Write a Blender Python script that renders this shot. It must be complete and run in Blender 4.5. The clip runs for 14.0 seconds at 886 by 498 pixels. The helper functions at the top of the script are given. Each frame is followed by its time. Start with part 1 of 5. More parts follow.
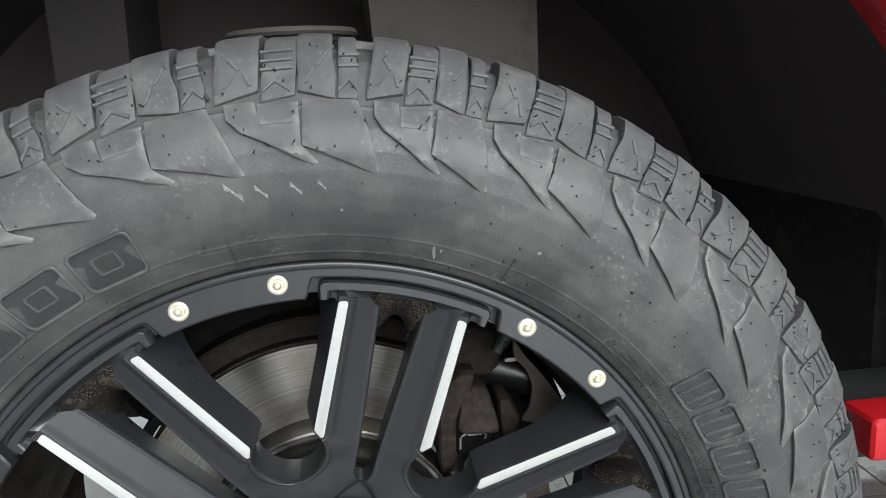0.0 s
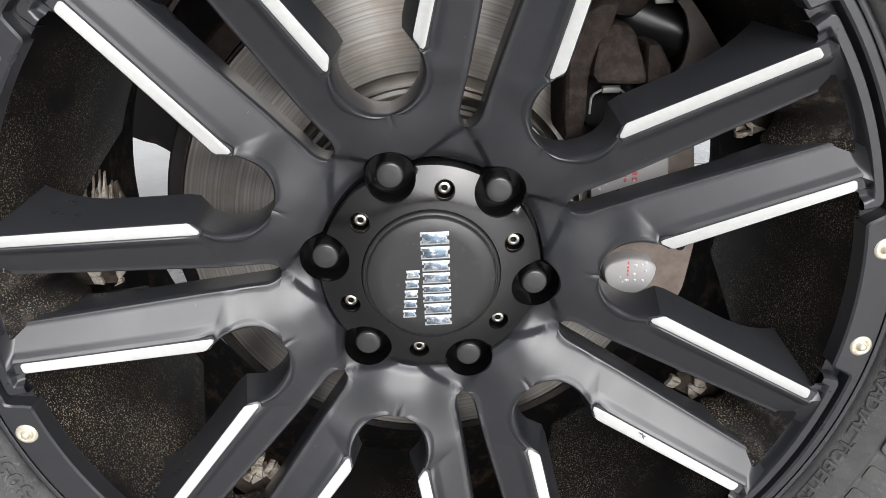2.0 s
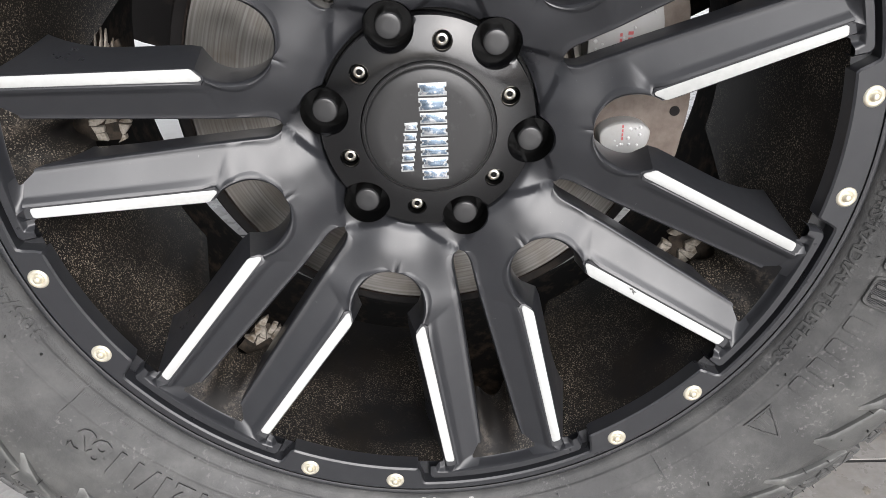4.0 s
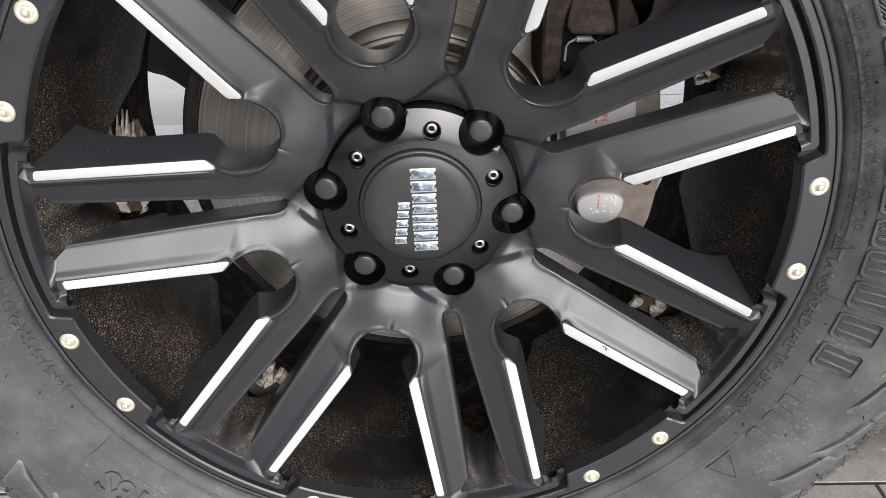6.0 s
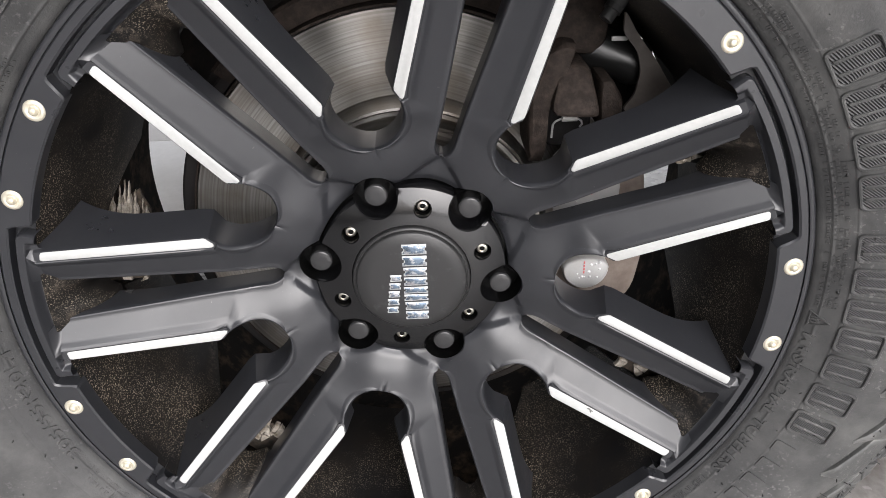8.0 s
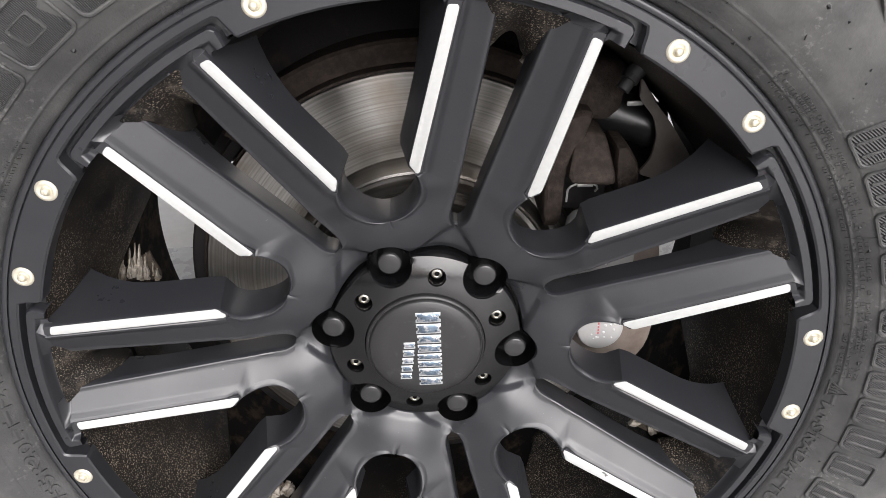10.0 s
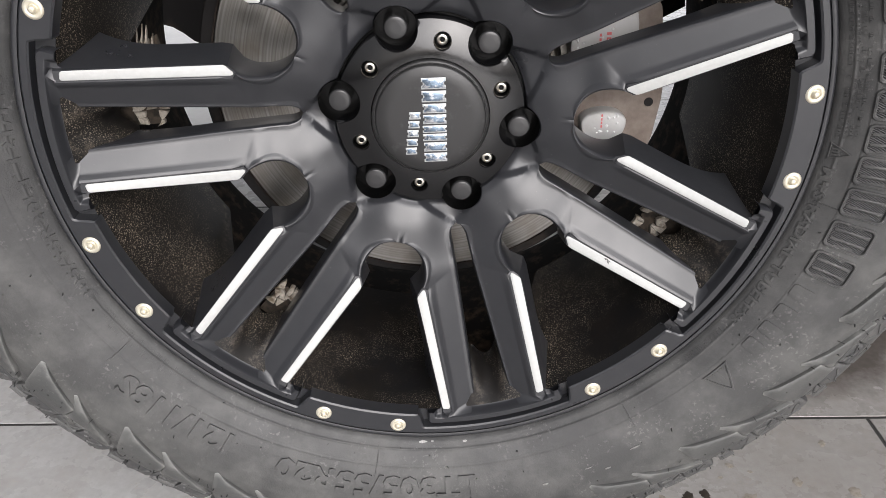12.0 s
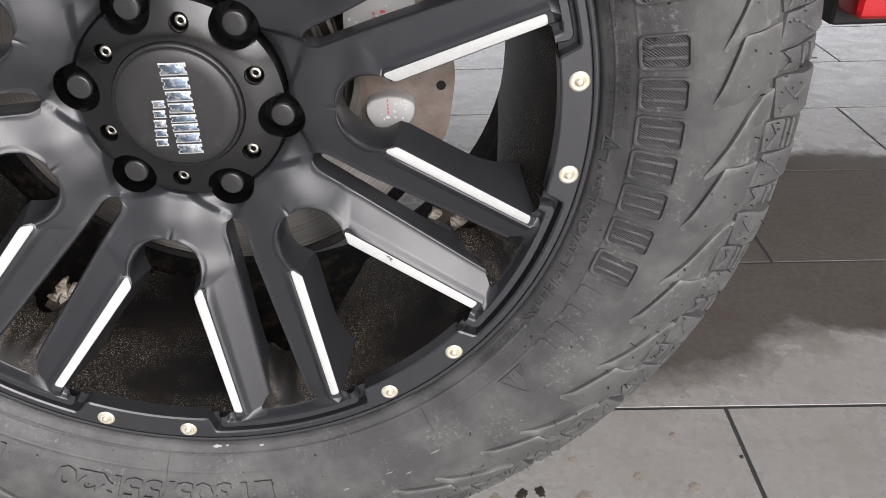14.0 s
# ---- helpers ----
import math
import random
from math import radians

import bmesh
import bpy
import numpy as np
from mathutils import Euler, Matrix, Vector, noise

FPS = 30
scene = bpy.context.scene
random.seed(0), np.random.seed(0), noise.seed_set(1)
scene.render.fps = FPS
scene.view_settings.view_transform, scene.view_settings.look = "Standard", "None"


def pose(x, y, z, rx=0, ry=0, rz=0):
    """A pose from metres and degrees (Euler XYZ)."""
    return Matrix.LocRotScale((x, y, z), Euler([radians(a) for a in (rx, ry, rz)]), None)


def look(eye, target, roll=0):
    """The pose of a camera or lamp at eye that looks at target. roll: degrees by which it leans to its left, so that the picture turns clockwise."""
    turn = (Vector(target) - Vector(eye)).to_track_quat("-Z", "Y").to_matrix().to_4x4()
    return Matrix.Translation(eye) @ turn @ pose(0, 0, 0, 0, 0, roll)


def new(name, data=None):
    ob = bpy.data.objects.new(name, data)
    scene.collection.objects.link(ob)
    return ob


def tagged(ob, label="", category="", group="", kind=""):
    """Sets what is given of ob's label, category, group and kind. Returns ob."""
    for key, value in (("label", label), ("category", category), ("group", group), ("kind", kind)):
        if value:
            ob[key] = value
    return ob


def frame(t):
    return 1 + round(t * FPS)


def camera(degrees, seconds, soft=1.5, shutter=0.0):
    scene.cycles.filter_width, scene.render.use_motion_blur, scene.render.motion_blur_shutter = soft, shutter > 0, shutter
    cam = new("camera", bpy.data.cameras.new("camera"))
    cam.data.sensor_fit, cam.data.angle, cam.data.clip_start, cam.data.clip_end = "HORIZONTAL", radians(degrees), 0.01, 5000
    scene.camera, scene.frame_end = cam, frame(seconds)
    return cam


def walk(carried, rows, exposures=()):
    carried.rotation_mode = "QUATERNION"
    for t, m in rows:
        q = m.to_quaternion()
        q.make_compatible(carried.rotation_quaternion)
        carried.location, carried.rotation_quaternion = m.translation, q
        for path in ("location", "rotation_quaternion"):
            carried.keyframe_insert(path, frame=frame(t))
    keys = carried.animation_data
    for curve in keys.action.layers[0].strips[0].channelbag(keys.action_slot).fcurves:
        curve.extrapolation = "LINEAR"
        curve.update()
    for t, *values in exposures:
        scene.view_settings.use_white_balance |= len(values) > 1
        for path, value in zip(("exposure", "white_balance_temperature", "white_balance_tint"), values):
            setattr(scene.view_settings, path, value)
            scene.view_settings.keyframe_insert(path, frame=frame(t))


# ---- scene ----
cam = camera(61.5, 14.0, soft=0.5)
# seconds, eye x y z, yaw, pitch, roll
ROWS = [
    (0.0, 0.0360, -0.4699, 0.7793, -6.66, -12.09, -3.07),
    (0.5, 0.0166, -0.4308, 0.7453, -3.19, -15.44, -2.73),
    (1.0, 0.0036, -0.3977, 0.6975, -1.95, -18.35, -2.43),
    (1.5, -0.0001, -0.3869, 0.6439, -1.69, -20.35, -2.24),
    (2.0, -0.0024, -0.3820, 0.5995, -1.38, -23.05, -2.16),
    (2.5, -0.0080, -0.3827, 0.5510, -1.62, -25.35, -2.04),
    (2.7, -0.0105, -0.3871, 0.5309, -1.93, -25.52, -1.91),
    (4.8, 0.0038, -0.4268, 0.5864, -0.79, -28.34, -2.07),
    (5.0, 0.0049, -0.4282, 0.5968, -0.84, -28.44, -2.02),
    (5.5, 0.0052, -0.4316, 0.6119, -0.97, -28.61, -1.91),
    (6.0, 0.0082, -0.4355, 0.6284, -0.81, -28.74, -2.01),
    (6.5, 0.0105, -0.4405, 0.6503, -0.81, -28.89, -1.90),
    (7.0, 0.0089, -0.4418, 0.6631, -0.81, -28.92, -1.88),
    (7.5, 0.0118, -0.4383, 0.6696, -0.94, -29.02, -1.76),
    (8.0, 0.0163, -0.4272, 0.6867, -0.90, -29.14, -1.76),
    (8.2, 0.0230, -0.4230, 0.6875, -0.44, -28.70, -2.15),
    (10.3, 0.0011, -0.4000, 0.7242, -1.21, -28.68, -1.59),
    (10.5, -0.0027, -0.4063, 0.7132, -1.42, -28.77, -1.41),
    (11.0, -0.0036, -0.4270, 0.6633, -1.14, -28.72, -1.54),
    (11.5, -0.0007, -0.4503, 0.6188, -1.14, -28.70, -1.55),
    (12.0, -0.0023, -0.4817, 0.5857, -0.97, -29.40, -1.54),
    (12.5, -0.0066, -0.5007, 0.5797, -0.66, -31.03, -1.54),
    (13.0, 0.0160, -0.5063, 0.5937, -0.26, -31.88, -1.57),
    (13.5, 0.0986, -0.4716, 0.5969, -0.17, -32.12, -1.63),
    (14.0, 0.1618, -0.4391, 0.5841, -1.52, -32.34, -1.53),
]
EXPOSURES = [(0.0, 0.28, 6130, 5), (0.5, 0.76, 6150, 8), (1.0, 0.72, 6190, 10), (1.5, 0.52, 6250, 10), (2.0, 0.3, 6380, 11), (5.5, 0.3, 6420, 12), (8.0, 0.34, 6440, 13), (10.3, 0.42, 6460, 13), (11.0, 0.34, 6470, 13), (12.0, 0.16, 6480, 13), (12.5, 0.08, 6500, 13), (14.0, 0.22, 6470, 14)]
walk(cam, [(t, pose(x, y, z, 90 + pitch, 0, yaw) @ pose(0, 0, 0, 0, 0, roll)) for t, x, y, z, yaw, pitch, roll in ROWS], EXPOSURES)

# ---- light: bright soft daylight that comes in from in front of and above the wheel ----
SUN_EL, SUN_AZ = radians(28.4), radians(164)
world = bpy.data.worlds.new("sky")
scene.world = world
world.use_nodes = True
wn, wl = world.node_tree.nodes, world.node_tree.links
sky = wn.new("ShaderNodeTexSky")
sky.sky_type, sky.sun_disc = "NISHITA", False
sky.sun_elevation, sky.sun_rotation = SUN_EL, SUN_AZ
sky.air_density, sky.dust_density, sky.ozone_density = 1.0, 6.0, 1.0
grade = wn.new("ShaderNodeHueSaturation")
grade.inputs["Saturation"].default_value = 0.25
wl.new(sky.outputs[0], grade.inputs["Color"])
wl.new(grade.outputs[0], wn["Background"].inputs["Color"])
wn["Background"].inputs["Strength"].default_value = 0.13
sun = new("sun", bpy.data.lights.new("sun", "SUN"))
sun.data.energy, sun.data.angle, sun.data.color = 2.7, radians(56), (0.975, 0.985, 1.0)
sun.matrix_world = look((1.3, -3.9, 2.62), (0, 0, 0.4))

# daylight from the truck's far side: an area lamp in an added, unseen opening
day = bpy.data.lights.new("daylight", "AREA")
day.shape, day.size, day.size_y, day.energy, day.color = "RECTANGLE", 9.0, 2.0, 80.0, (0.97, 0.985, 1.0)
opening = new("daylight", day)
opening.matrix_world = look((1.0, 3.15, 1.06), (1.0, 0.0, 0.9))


# ---- materials ----
def material(name, base, rough, metal=0.0, spot=None, spot_scale=60.0, spot_at=(0.55, 0.7), grain=None, grain_scale=300.0, bump=0.0, bump_scale=400.0,
             rough_var=0.0, rough_scale=25.0, coat=0.0, vary=0.0, spec=0.5, patches=0.0, world_space=False, scuff=None, worn=None):
    """A surface with a base colour, patches (spot) of a second colour, a fine grain (grain), bump and uneven gloss."""
    m = bpy.data.materials.new(name)
    m.use_nodes = True
    n, l = m.node_tree.nodes, m.node_tree.links
    b = n["Principled BSDF"]
    b.inputs["Metallic"].default_value = metal
    b.inputs["Roughness"].default_value = rough
    b.inputs["Coat Weight"].default_value = coat
    b.inputs["Specular IOR Level"].default_value = spec
    co = n.new("ShaderNodeNewGeometry").outputs["Position"] if world_space else n.new("ShaderNodeTexCoord").outputs["Object"]

    def tex(scale, detail=4.0, rough_=0.6):
        t = n.new("ShaderNodeTexNoise")
        t.inputs["Scale"].default_value, t.inputs["Detail"].default_value, t.inputs["Roughness"].default_value = scale, detail, rough_
        l.new(co, t.inputs["Vector"])
        return t.outputs["Fac"]

    def ramp(fac, lo, hi):
        r = n.new("ShaderNodeMapRange")
        r.inputs["From Min"].default_value, r.inputs["From Max"].default_value = lo, hi
        l.new(fac, r.inputs["Value"])
        return r.outputs["Result"]

    def mix(fac, a, c):
        x = n.new("ShaderNodeMix")
        x.data_type = "RGBA"
        l.new(fac, x.inputs["Factor"])
        for sock, v in ((x.inputs["A"], a), (x.inputs["B"], c)):
            if isinstance(v, tuple):
                sock.default_value = (*v, 1.0)
            else:
                l.new(v, sock)
        return x.outputs["Result"]

    col = base
    if grain:
        col = mix(ramp(tex(grain_scale, 3.0), 0.35, 0.65), col, grain)
    if spot:
        fac = ramp(tex(spot_scale, 2.0 if patches else 6.0, 0.65), *spot_at)
        if patches:
            both = n.new("ShaderNodeMath")
            both.operation = "MULTIPLY"
            l.new(fac, both.inputs[0])
            l.new(ramp(tex(patches, 3.0), 0.42, 0.66), both.inputs[1])
            fac = both.outputs[0]
        col = mix(fac, col, spot)
    if scuff:
        fac = n.new("ShaderNodeMath")
        fac.operation = "MULTIPLY"
        l.new(ramp(tex(330.0, 3.0), 0.56, 0.66), fac.inputs[0])
        l.new(ramp(tex(28.0, 5.0), 0.5, 0.62), fac.inputs[1])
        col = mix(fac.outputs[0], col, scuff)
    if worn:
        col = mix(ramp(n.new("ShaderNodeNewGeometry").outputs["Pointiness"], 0.53, 0.62), col, worn)
    if vary:
        info = n.new("ShaderNodeObjectInfo")
        hsv = n.new("ShaderNodeHueSaturation")
        mr = n.new("ShaderNodeMapRange")
        mr.inputs["To Min"].default_value, mr.inputs["To Max"].default_value = 1 - vary, 1 + vary
        l.new(info.outputs["Random"], mr.inputs["Value"])
        l.new(mr.outputs["Result"], hsv.inputs["Value"])
        if isinstance(col, tuple):
            hsv.inputs["Color"].default_value = (*col, 1.0)
        else:
            l.new(col, hsv.inputs["Color"])
        col = hsv.outputs["Color"]
    if isinstance(col, tuple):
        b.inputs["Base Color"].default_value = (*col, 1.0)
    else:
        l.new(col, b.inputs["Base Color"])
    if rough_var:
        r = n.new("ShaderNodeMapRange")
        r.inputs["From Min"].default_value, r.inputs["From Max"].default_value = 0.3, 0.7
        r.inputs["To Min"].default_value, r.inputs["To Max"].default_value = rough - rough_var, rough + rough_var
        l.new(tex(rough_scale, 5.0), r.inputs["Value"])
        l.new(r.outputs["Result"], b.inputs["Roughness"])
    if bump:
        bp = n.new("ShaderNodeBump")
        bp.inputs["Strength"].default_value, bp.inputs["Distance"].default_value = bump, 0.001
        l.new(tex(bump_scale, 5.0), bp.inputs["Height"])
        l.new(bp.outputs["Normal"], b.inputs["Normal"])
    return m


M_RUBBER = material("tyre_rubber", (0.042, 0.0423, 0.0418), 0.56, spot=(0.079, 0.0785, 0.0755), spot_scale=24, spot_at=(0.41, 0.64), grain=(0.045, 0.0452, 0.0445),
                    grain_scale=160, bump=0.3, bump_scale=600, rough_var=0.1, scuff=(0.12, 0.118, 0.114))
rn, rl = M_RUBBER.node_tree.nodes, M_RUBBER.node_tree.links
# The rubber's colour darkens towards the bead, with an uneven edge.
dusty = rn["Principled BSDF"].inputs["Base Color"].links[0].from_socket
disc_co, disc_len, disc_noise, disc_sum, disc_ramp, bead_tone = (rn.new("ShaderNodeVectorMath"), rn.new("ShaderNodeVectorMath"), rn.new("ShaderNodeTexNoise"), rn.new("ShaderNodeMath"), rn.new("ShaderNodeMapRange"), rn.new("ShaderNodeMix"))
disc_co.operation, disc_len.operation, disc_sum.operation, bead_tone.data_type, bead_tone.blend_type = "MULTIPLY", "LENGTH", "MULTIPLY_ADD", "RGBA", "MULTIPLY"
rubber_co = rn.new("ShaderNodeTexCoord").outputs["Object"]
rl.new(rubber_co, disc_co.inputs[0])
disc_co.inputs[1].default_value = (1, 0, 1)
rl.new(disc_co.outputs[0], disc_len.inputs[0])
rl.new(rubber_co, disc_noise.inputs["Vector"])
disc_noise.inputs["Scale"].default_value, disc_noise.inputs["Detail"].default_value = 24.0, 6.0
rl.new(disc_noise.outputs["Fac"], disc_sum.inputs[0])
disc_sum.inputs[1].default_value = 0.06
rl.new(disc_len.outputs["Value"], disc_sum.inputs[2])
rl.new(disc_sum.outputs[0], disc_ramp.inputs["Value"])
disc_ramp.inputs["From Min"].default_value, disc_ramp.inputs["From Max"].default_value = 0.352, 0.302
rl.new(disc_ramp.outputs["Result"], bead_tone.inputs["Factor"])
rl.new(dusty, bead_tone.inputs["A"])
bead_tone.inputs["B"].default_value = (0.72, 0.72, 0.73, 1)
rl.new(bead_tone.outputs["Result"], rn["Principled BSDF"].inputs["Base Color"])
M_LUG = material("lug_rubber", (0.054, 0.055, 0.054), 0.6, spot=(0.09, 0.0895, 0.085), spot_scale=22, spot_at=(0.42, 0.75), grain=(0.056, 0.057, 0.056),
                 grain_scale=160, bump=0.3, bump_scale=600, rough_var=0.1, scuff=(0.11, 0.108, 0.104), worn=(0.2, 0.2, 0.19))
M_TREAD = material("tread_rubber", (0.052, 0.053, 0.053), 0.7, spot=(0.098, 0.096, 0.091), spot_scale=40, spot_at=(0.45, 0.72), grain=(0.047, 0.047, 0.048),
                   grain_scale=200, bump=0.5, bump_scale=350, rough_var=0.08, scuff=(0.12, 0.118, 0.114), worn=(0.085, 0.085, 0.083))
M_SCUFF = material("scuffed_rubber", (0.15, 0.15, 0.145), 0.7, spot=(0.25, 0.245, 0.235), spot_scale=700, spot_at=(0.45, 0.6))
M_PASTE = material("dried_paste", (0.32, 0.315, 0.305), 0.8, spot=(0.16, 0.157, 0.15), spot_scale=900, spot_at=(0.5, 0.6))
M_HATCH = material("hatched_rubber", (0.06, 0.06, 0.061), 0.7, bump=0.9, bump_scale=900)
hn, hl = M_HATCH.node_tree.nodes, M_HATCH.node_tree.links
wave, fade = hn.new("ShaderNodeTexWave"), hn.new("ShaderNodeMix")
wave.bands_direction, fade.data_type = "DIAGONAL", "RGBA"
wave.inputs["Scale"].default_value = 430.0
fade.inputs["A"].default_value, fade.inputs["B"].default_value = (0.022, 0.022, 0.022, 1), (0.062, 0.062, 0.063, 1)
hl.new(hn.new("ShaderNodeTexCoord").outputs["Object"], wave.inputs["Vector"])
hl.new(wave.outputs["Fac"], fade.inputs["Factor"])
hl.new(fade.outputs["Result"], hn["Principled BSDF"].inputs["Base Color"])
hl.new(wave.outputs["Fac"], hn["Bump"].inputs["Height"])
M_LINER = material("liner_black", (0.04, 0.034, 0.033), 0.8, spec=0.3, spot=(0.035, 0.03, 0.029), spot_scale=9)
M_TOWER = material("grey_dusty_steel", (0.02, 0.018, 0.0175), 0.75, spot=(0.013, 0.012, 0.012), spot_scale=14, bump=0.3, spec=0.12)
M_TOWERBROWN = material("brown_grey_steel", (0.045, 0.041, 0.036), 0.7, spot=(0.022, 0.019, 0.017), spot_scale=12, bump=0.3, spec=0.15)
M_BRACKET = material("brown_sheet_metal", (0.17, 0.14, 0.12), 0.6, spot=(0.09, 0.065, 0.05), spot_scale=45, spot_at=(0.4, 0.7), bump=0.25, bump_scale=200)
M_SHEET = material("dull_brown_sheet", (0.062, 0.052, 0.045), 0.55, spot=(0.03, 0.023, 0.018), spot_scale=45, spot_at=(0.4, 0.7), bump=0.25, bump_scale=200)
M_DROP = material("water", (0.55, 0.55, 0.55), 0.04)
M_SATIN = material("satin_black_paint", (0.0185, 0.0192, 0.0219), 0.34, bump=0.04, bump_scale=900, rough_var=0.09, rough_scale=22, grain=(0.021, 0.0217, 0.0243), grain_scale=90, spot=(0.16, 0.155, 0.15), spot_scale=620, spot_at=(0.7, 0.76), spec=0.45, coat=0.15)
M_SATIN.node_tree.nodes["Principled BSDF"].inputs["Coat Roughness"].default_value = 0.2
M_BARREL = material("dusty_black_paint", (0.006, 0.0058, 0.006), 0.45, spot=(0.28, 0.24, 0.19), spot_scale=900, spot_at=(0.555, 0.66), patches=12.0, scuff=(0.014, 0.0125, 0.011),
                    grain=(0.0095, 0.008, 0.0068), grain_scale=22, bump=0.08, spec=0.12)
bn, bl = M_BARREL.node_tree.nodes, M_BARREL.node_tree.links


def number(nodes, links, op, a, b=None):
    """A maths node of one or two inputs."""
    node = nodes.new("ShaderNodeMath")
    node.operation = op
    for sock, v in zip(node.inputs, (a, b)):
        if v is None:
            continue
        if isinstance(v, (int, float)):
            sock.default_value = v
        else:
            links.new(v, sock)
    return node.outputs[0]


spread, crust, streak = bn.new("ShaderNodeSeparateXYZ"), bn.new("ShaderNodeTexNoise"), bn.new("ShaderNodeMix")
barrel_co = bn.new("ShaderNodeTexCoord").outputs["Object"]
bl.new(barrel_co, spread.inputs[0])
bl.new(barrel_co, crust.inputs["Vector"])
crust.inputs["Scale"].default_value, crust.inputs["Detail"].default_value, crust.inputs["Roughness"].default_value = 160.0, 8.0, 0.75
around = number(bn, bl, "ADD", number(bn, bl, "ARCTAN2", spread.outputs["Z"], spread.outputs["X"]), radians(360 * 3 - 152.09 + 180 / 7))
aside = number(bn, bl, "ABSOLUTE", number(bn, bl, "SUBTRACT", number(bn, bl, "MODULO", around, radians(360 / 7)), radians(180 / 7)))
near = number(bn, bl, "SUBTRACT", 1.0, number(bn, bl, "MULTIPLY", number(bn, bl, "ABSOLUTE", number(bn, bl, "ADD", number(bn, bl, "SUBTRACT", aside, radians(24.4)), number(bn, bl, "MULTIPLY", spread.outputs["Y"], radians(97.0)))), 1 / radians(1.9)))
grit = number(bn, bl, "MULTIPLY", number(bn, bl, "MAXIMUM", near, 0.0), number(bn, bl, "MULTIPLY", number(bn, bl, "MAXIMUM", number(bn, bl, "SUBTRACT", crust.outputs["Fac"], 0.47), 0.0), 4.5))
streak.data_type = "RGBA"
bl.new(number(bn, bl, "MINIMUM", grit, 0.85), streak.inputs["Factor"])
bl.new(bn["Principled BSDF"].inputs["Base Color"].links[0].from_socket, streak.inputs["A"])
streak.inputs["B"].default_value = (0.07, 0.058, 0.046, 1)
bl.new(streak.outputs["Result"], bn["Principled BSDF"].inputs["Base Color"])
M_INNER = material("inner_barrel_black", (0.007, 0.006, 0.0055), 0.85, spot=(0.06, 0.042, 0.028), spot_scale=60, spot_at=(0.5, 0.75), spec=0.08)
M_ACCENT = material("milled_aluminium", (0.435, 0.44, 0.43), 0.62, spec=0.3, grain=(0.405, 0.41, 0.4), grain_scale=260, rough_var=0.06, bump=0.05)
M_NICK = material("bruised_metal", (0.07, 0.068, 0.064), 0.6, spot=(0.25, 0.25, 0.24), spot_scale=900, spot_at=(0.5, 0.6))
M_GLOSSBLACK = material("gloss_black", (0.008, 0.008, 0.008), 0.33, rough_var=0.05)
# Near-black lining: the shade inside wells, cups and sockets is its colour.
M_WELL = material("recess_shade_black", (0.003, 0.003, 0.003), 0.22, spec=0.12)
M_NUT = material("nut_black", (0.019, 0.019, 0.0195), 0.22, rough_var=0.06, rough_scale=80)
M_CAP = material("cap_black", (0.015, 0.0148, 0.015), 0.42, spot=(0.05, 0.05, 0.05), spot_scale=90, spot_at=(0.6, 0.8), bump=0.08, rough_var=0.08)
M_COVER = material("cover_gloss_black", (0.004, 0.004, 0.0044), 0.14, rough_var=0.04, rough_scale=60, bump=0.04, spec=0.5, spot=(0.1, 0.095, 0.09), spot_scale=700, spot_at=(0.71, 0.76))
M_CHROME = material("foil_chrome", (0.2, 0.26, 0.33), 0.25, metal=1.0, rough_var=0.1, rough_scale=120, spot=(0.58, 0.6, 0.62), spot_scale=260, spot_at=(0.5, 0.56))
M_FOIL = material("worn_foil", (0.42, 0.43, 0.43), 0.5, metal=0.3, spot=(0.3, 0.31, 0.33), spot_scale=420, spot_at=(0.52, 0.6))
M_ZINC = material("yellow_zinc", (0.62, 0.585, 0.48), 0.4, metal=0.55, spot=(0.55, 0.46, 0.3), spot_scale=160, spot_at=(0.5, 0.7))
M_SCREW = material("steel_screw", (0.52, 0.5, 0.45), 0.32, metal=1.0, spot=(0.3, 0.25, 0.17), spot_scale=200, spot_at=(0.5, 0.7))
M_STEEL = material("brake_steel", (0.325, 0.312, 0.285), 0.36, metal=1.0, bump=0.06, rough_var=0.08)
sn, sl = M_STEEL.node_tree.nodes, M_STEEL.node_tree.links
flat, span, grooves, stain, tone, tone2 = sn.new("ShaderNodeVectorMath"), sn.new("ShaderNodeVectorMath"), sn.new("ShaderNodeTexNoise"), sn.new("ShaderNodeTexNoise"), sn.new("ShaderNodeMix"), sn.new("ShaderNodeMix")
flat.operation, span.operation, tone.data_type, tone2.data_type = "MULTIPLY", "LENGTH", "RGBA", "RGBA"
flat.inputs[1].default_value = (1, 0, 1)
grooves.noise_dimensions = "1D"
grooves.inputs["Scale"].default_value, grooves.inputs["Detail"].default_value = 520.0, 4.0
stain.inputs["Scale"].default_value, stain.inputs["Detail"].default_value = 26.0, 5.0
sl.new(sn.new("ShaderNodeTexCoord").outputs["Object"], flat.inputs[0])
sl.new(flat.outputs[0], span.inputs[0])
sl.new(span.outputs["Value"], grooves.inputs["W"])
sl.new(sn.new("ShaderNodeTexCoord").outputs["Object"], stain.inputs["Vector"])
lift = sn.new("ShaderNodeMapRange")
lift.inputs["From Min"].default_value, lift.inputs["From Max"].default_value = 0.35, 0.65
sl.new(grooves.outputs["Fac"], lift.inputs["Value"])
tone.inputs["A"].default_value, tone.inputs["B"].default_value = (0.21, 0.2, 0.185, 1), (0.31, 0.3, 0.285, 1)
sl.new(lift.outputs["Result"], tone.inputs["Factor"])
tone2.inputs["B"].default_value = (0.16, 0.13, 0.1, 1)
sl.new(tone.outputs["Result"], tone2.inputs["A"])
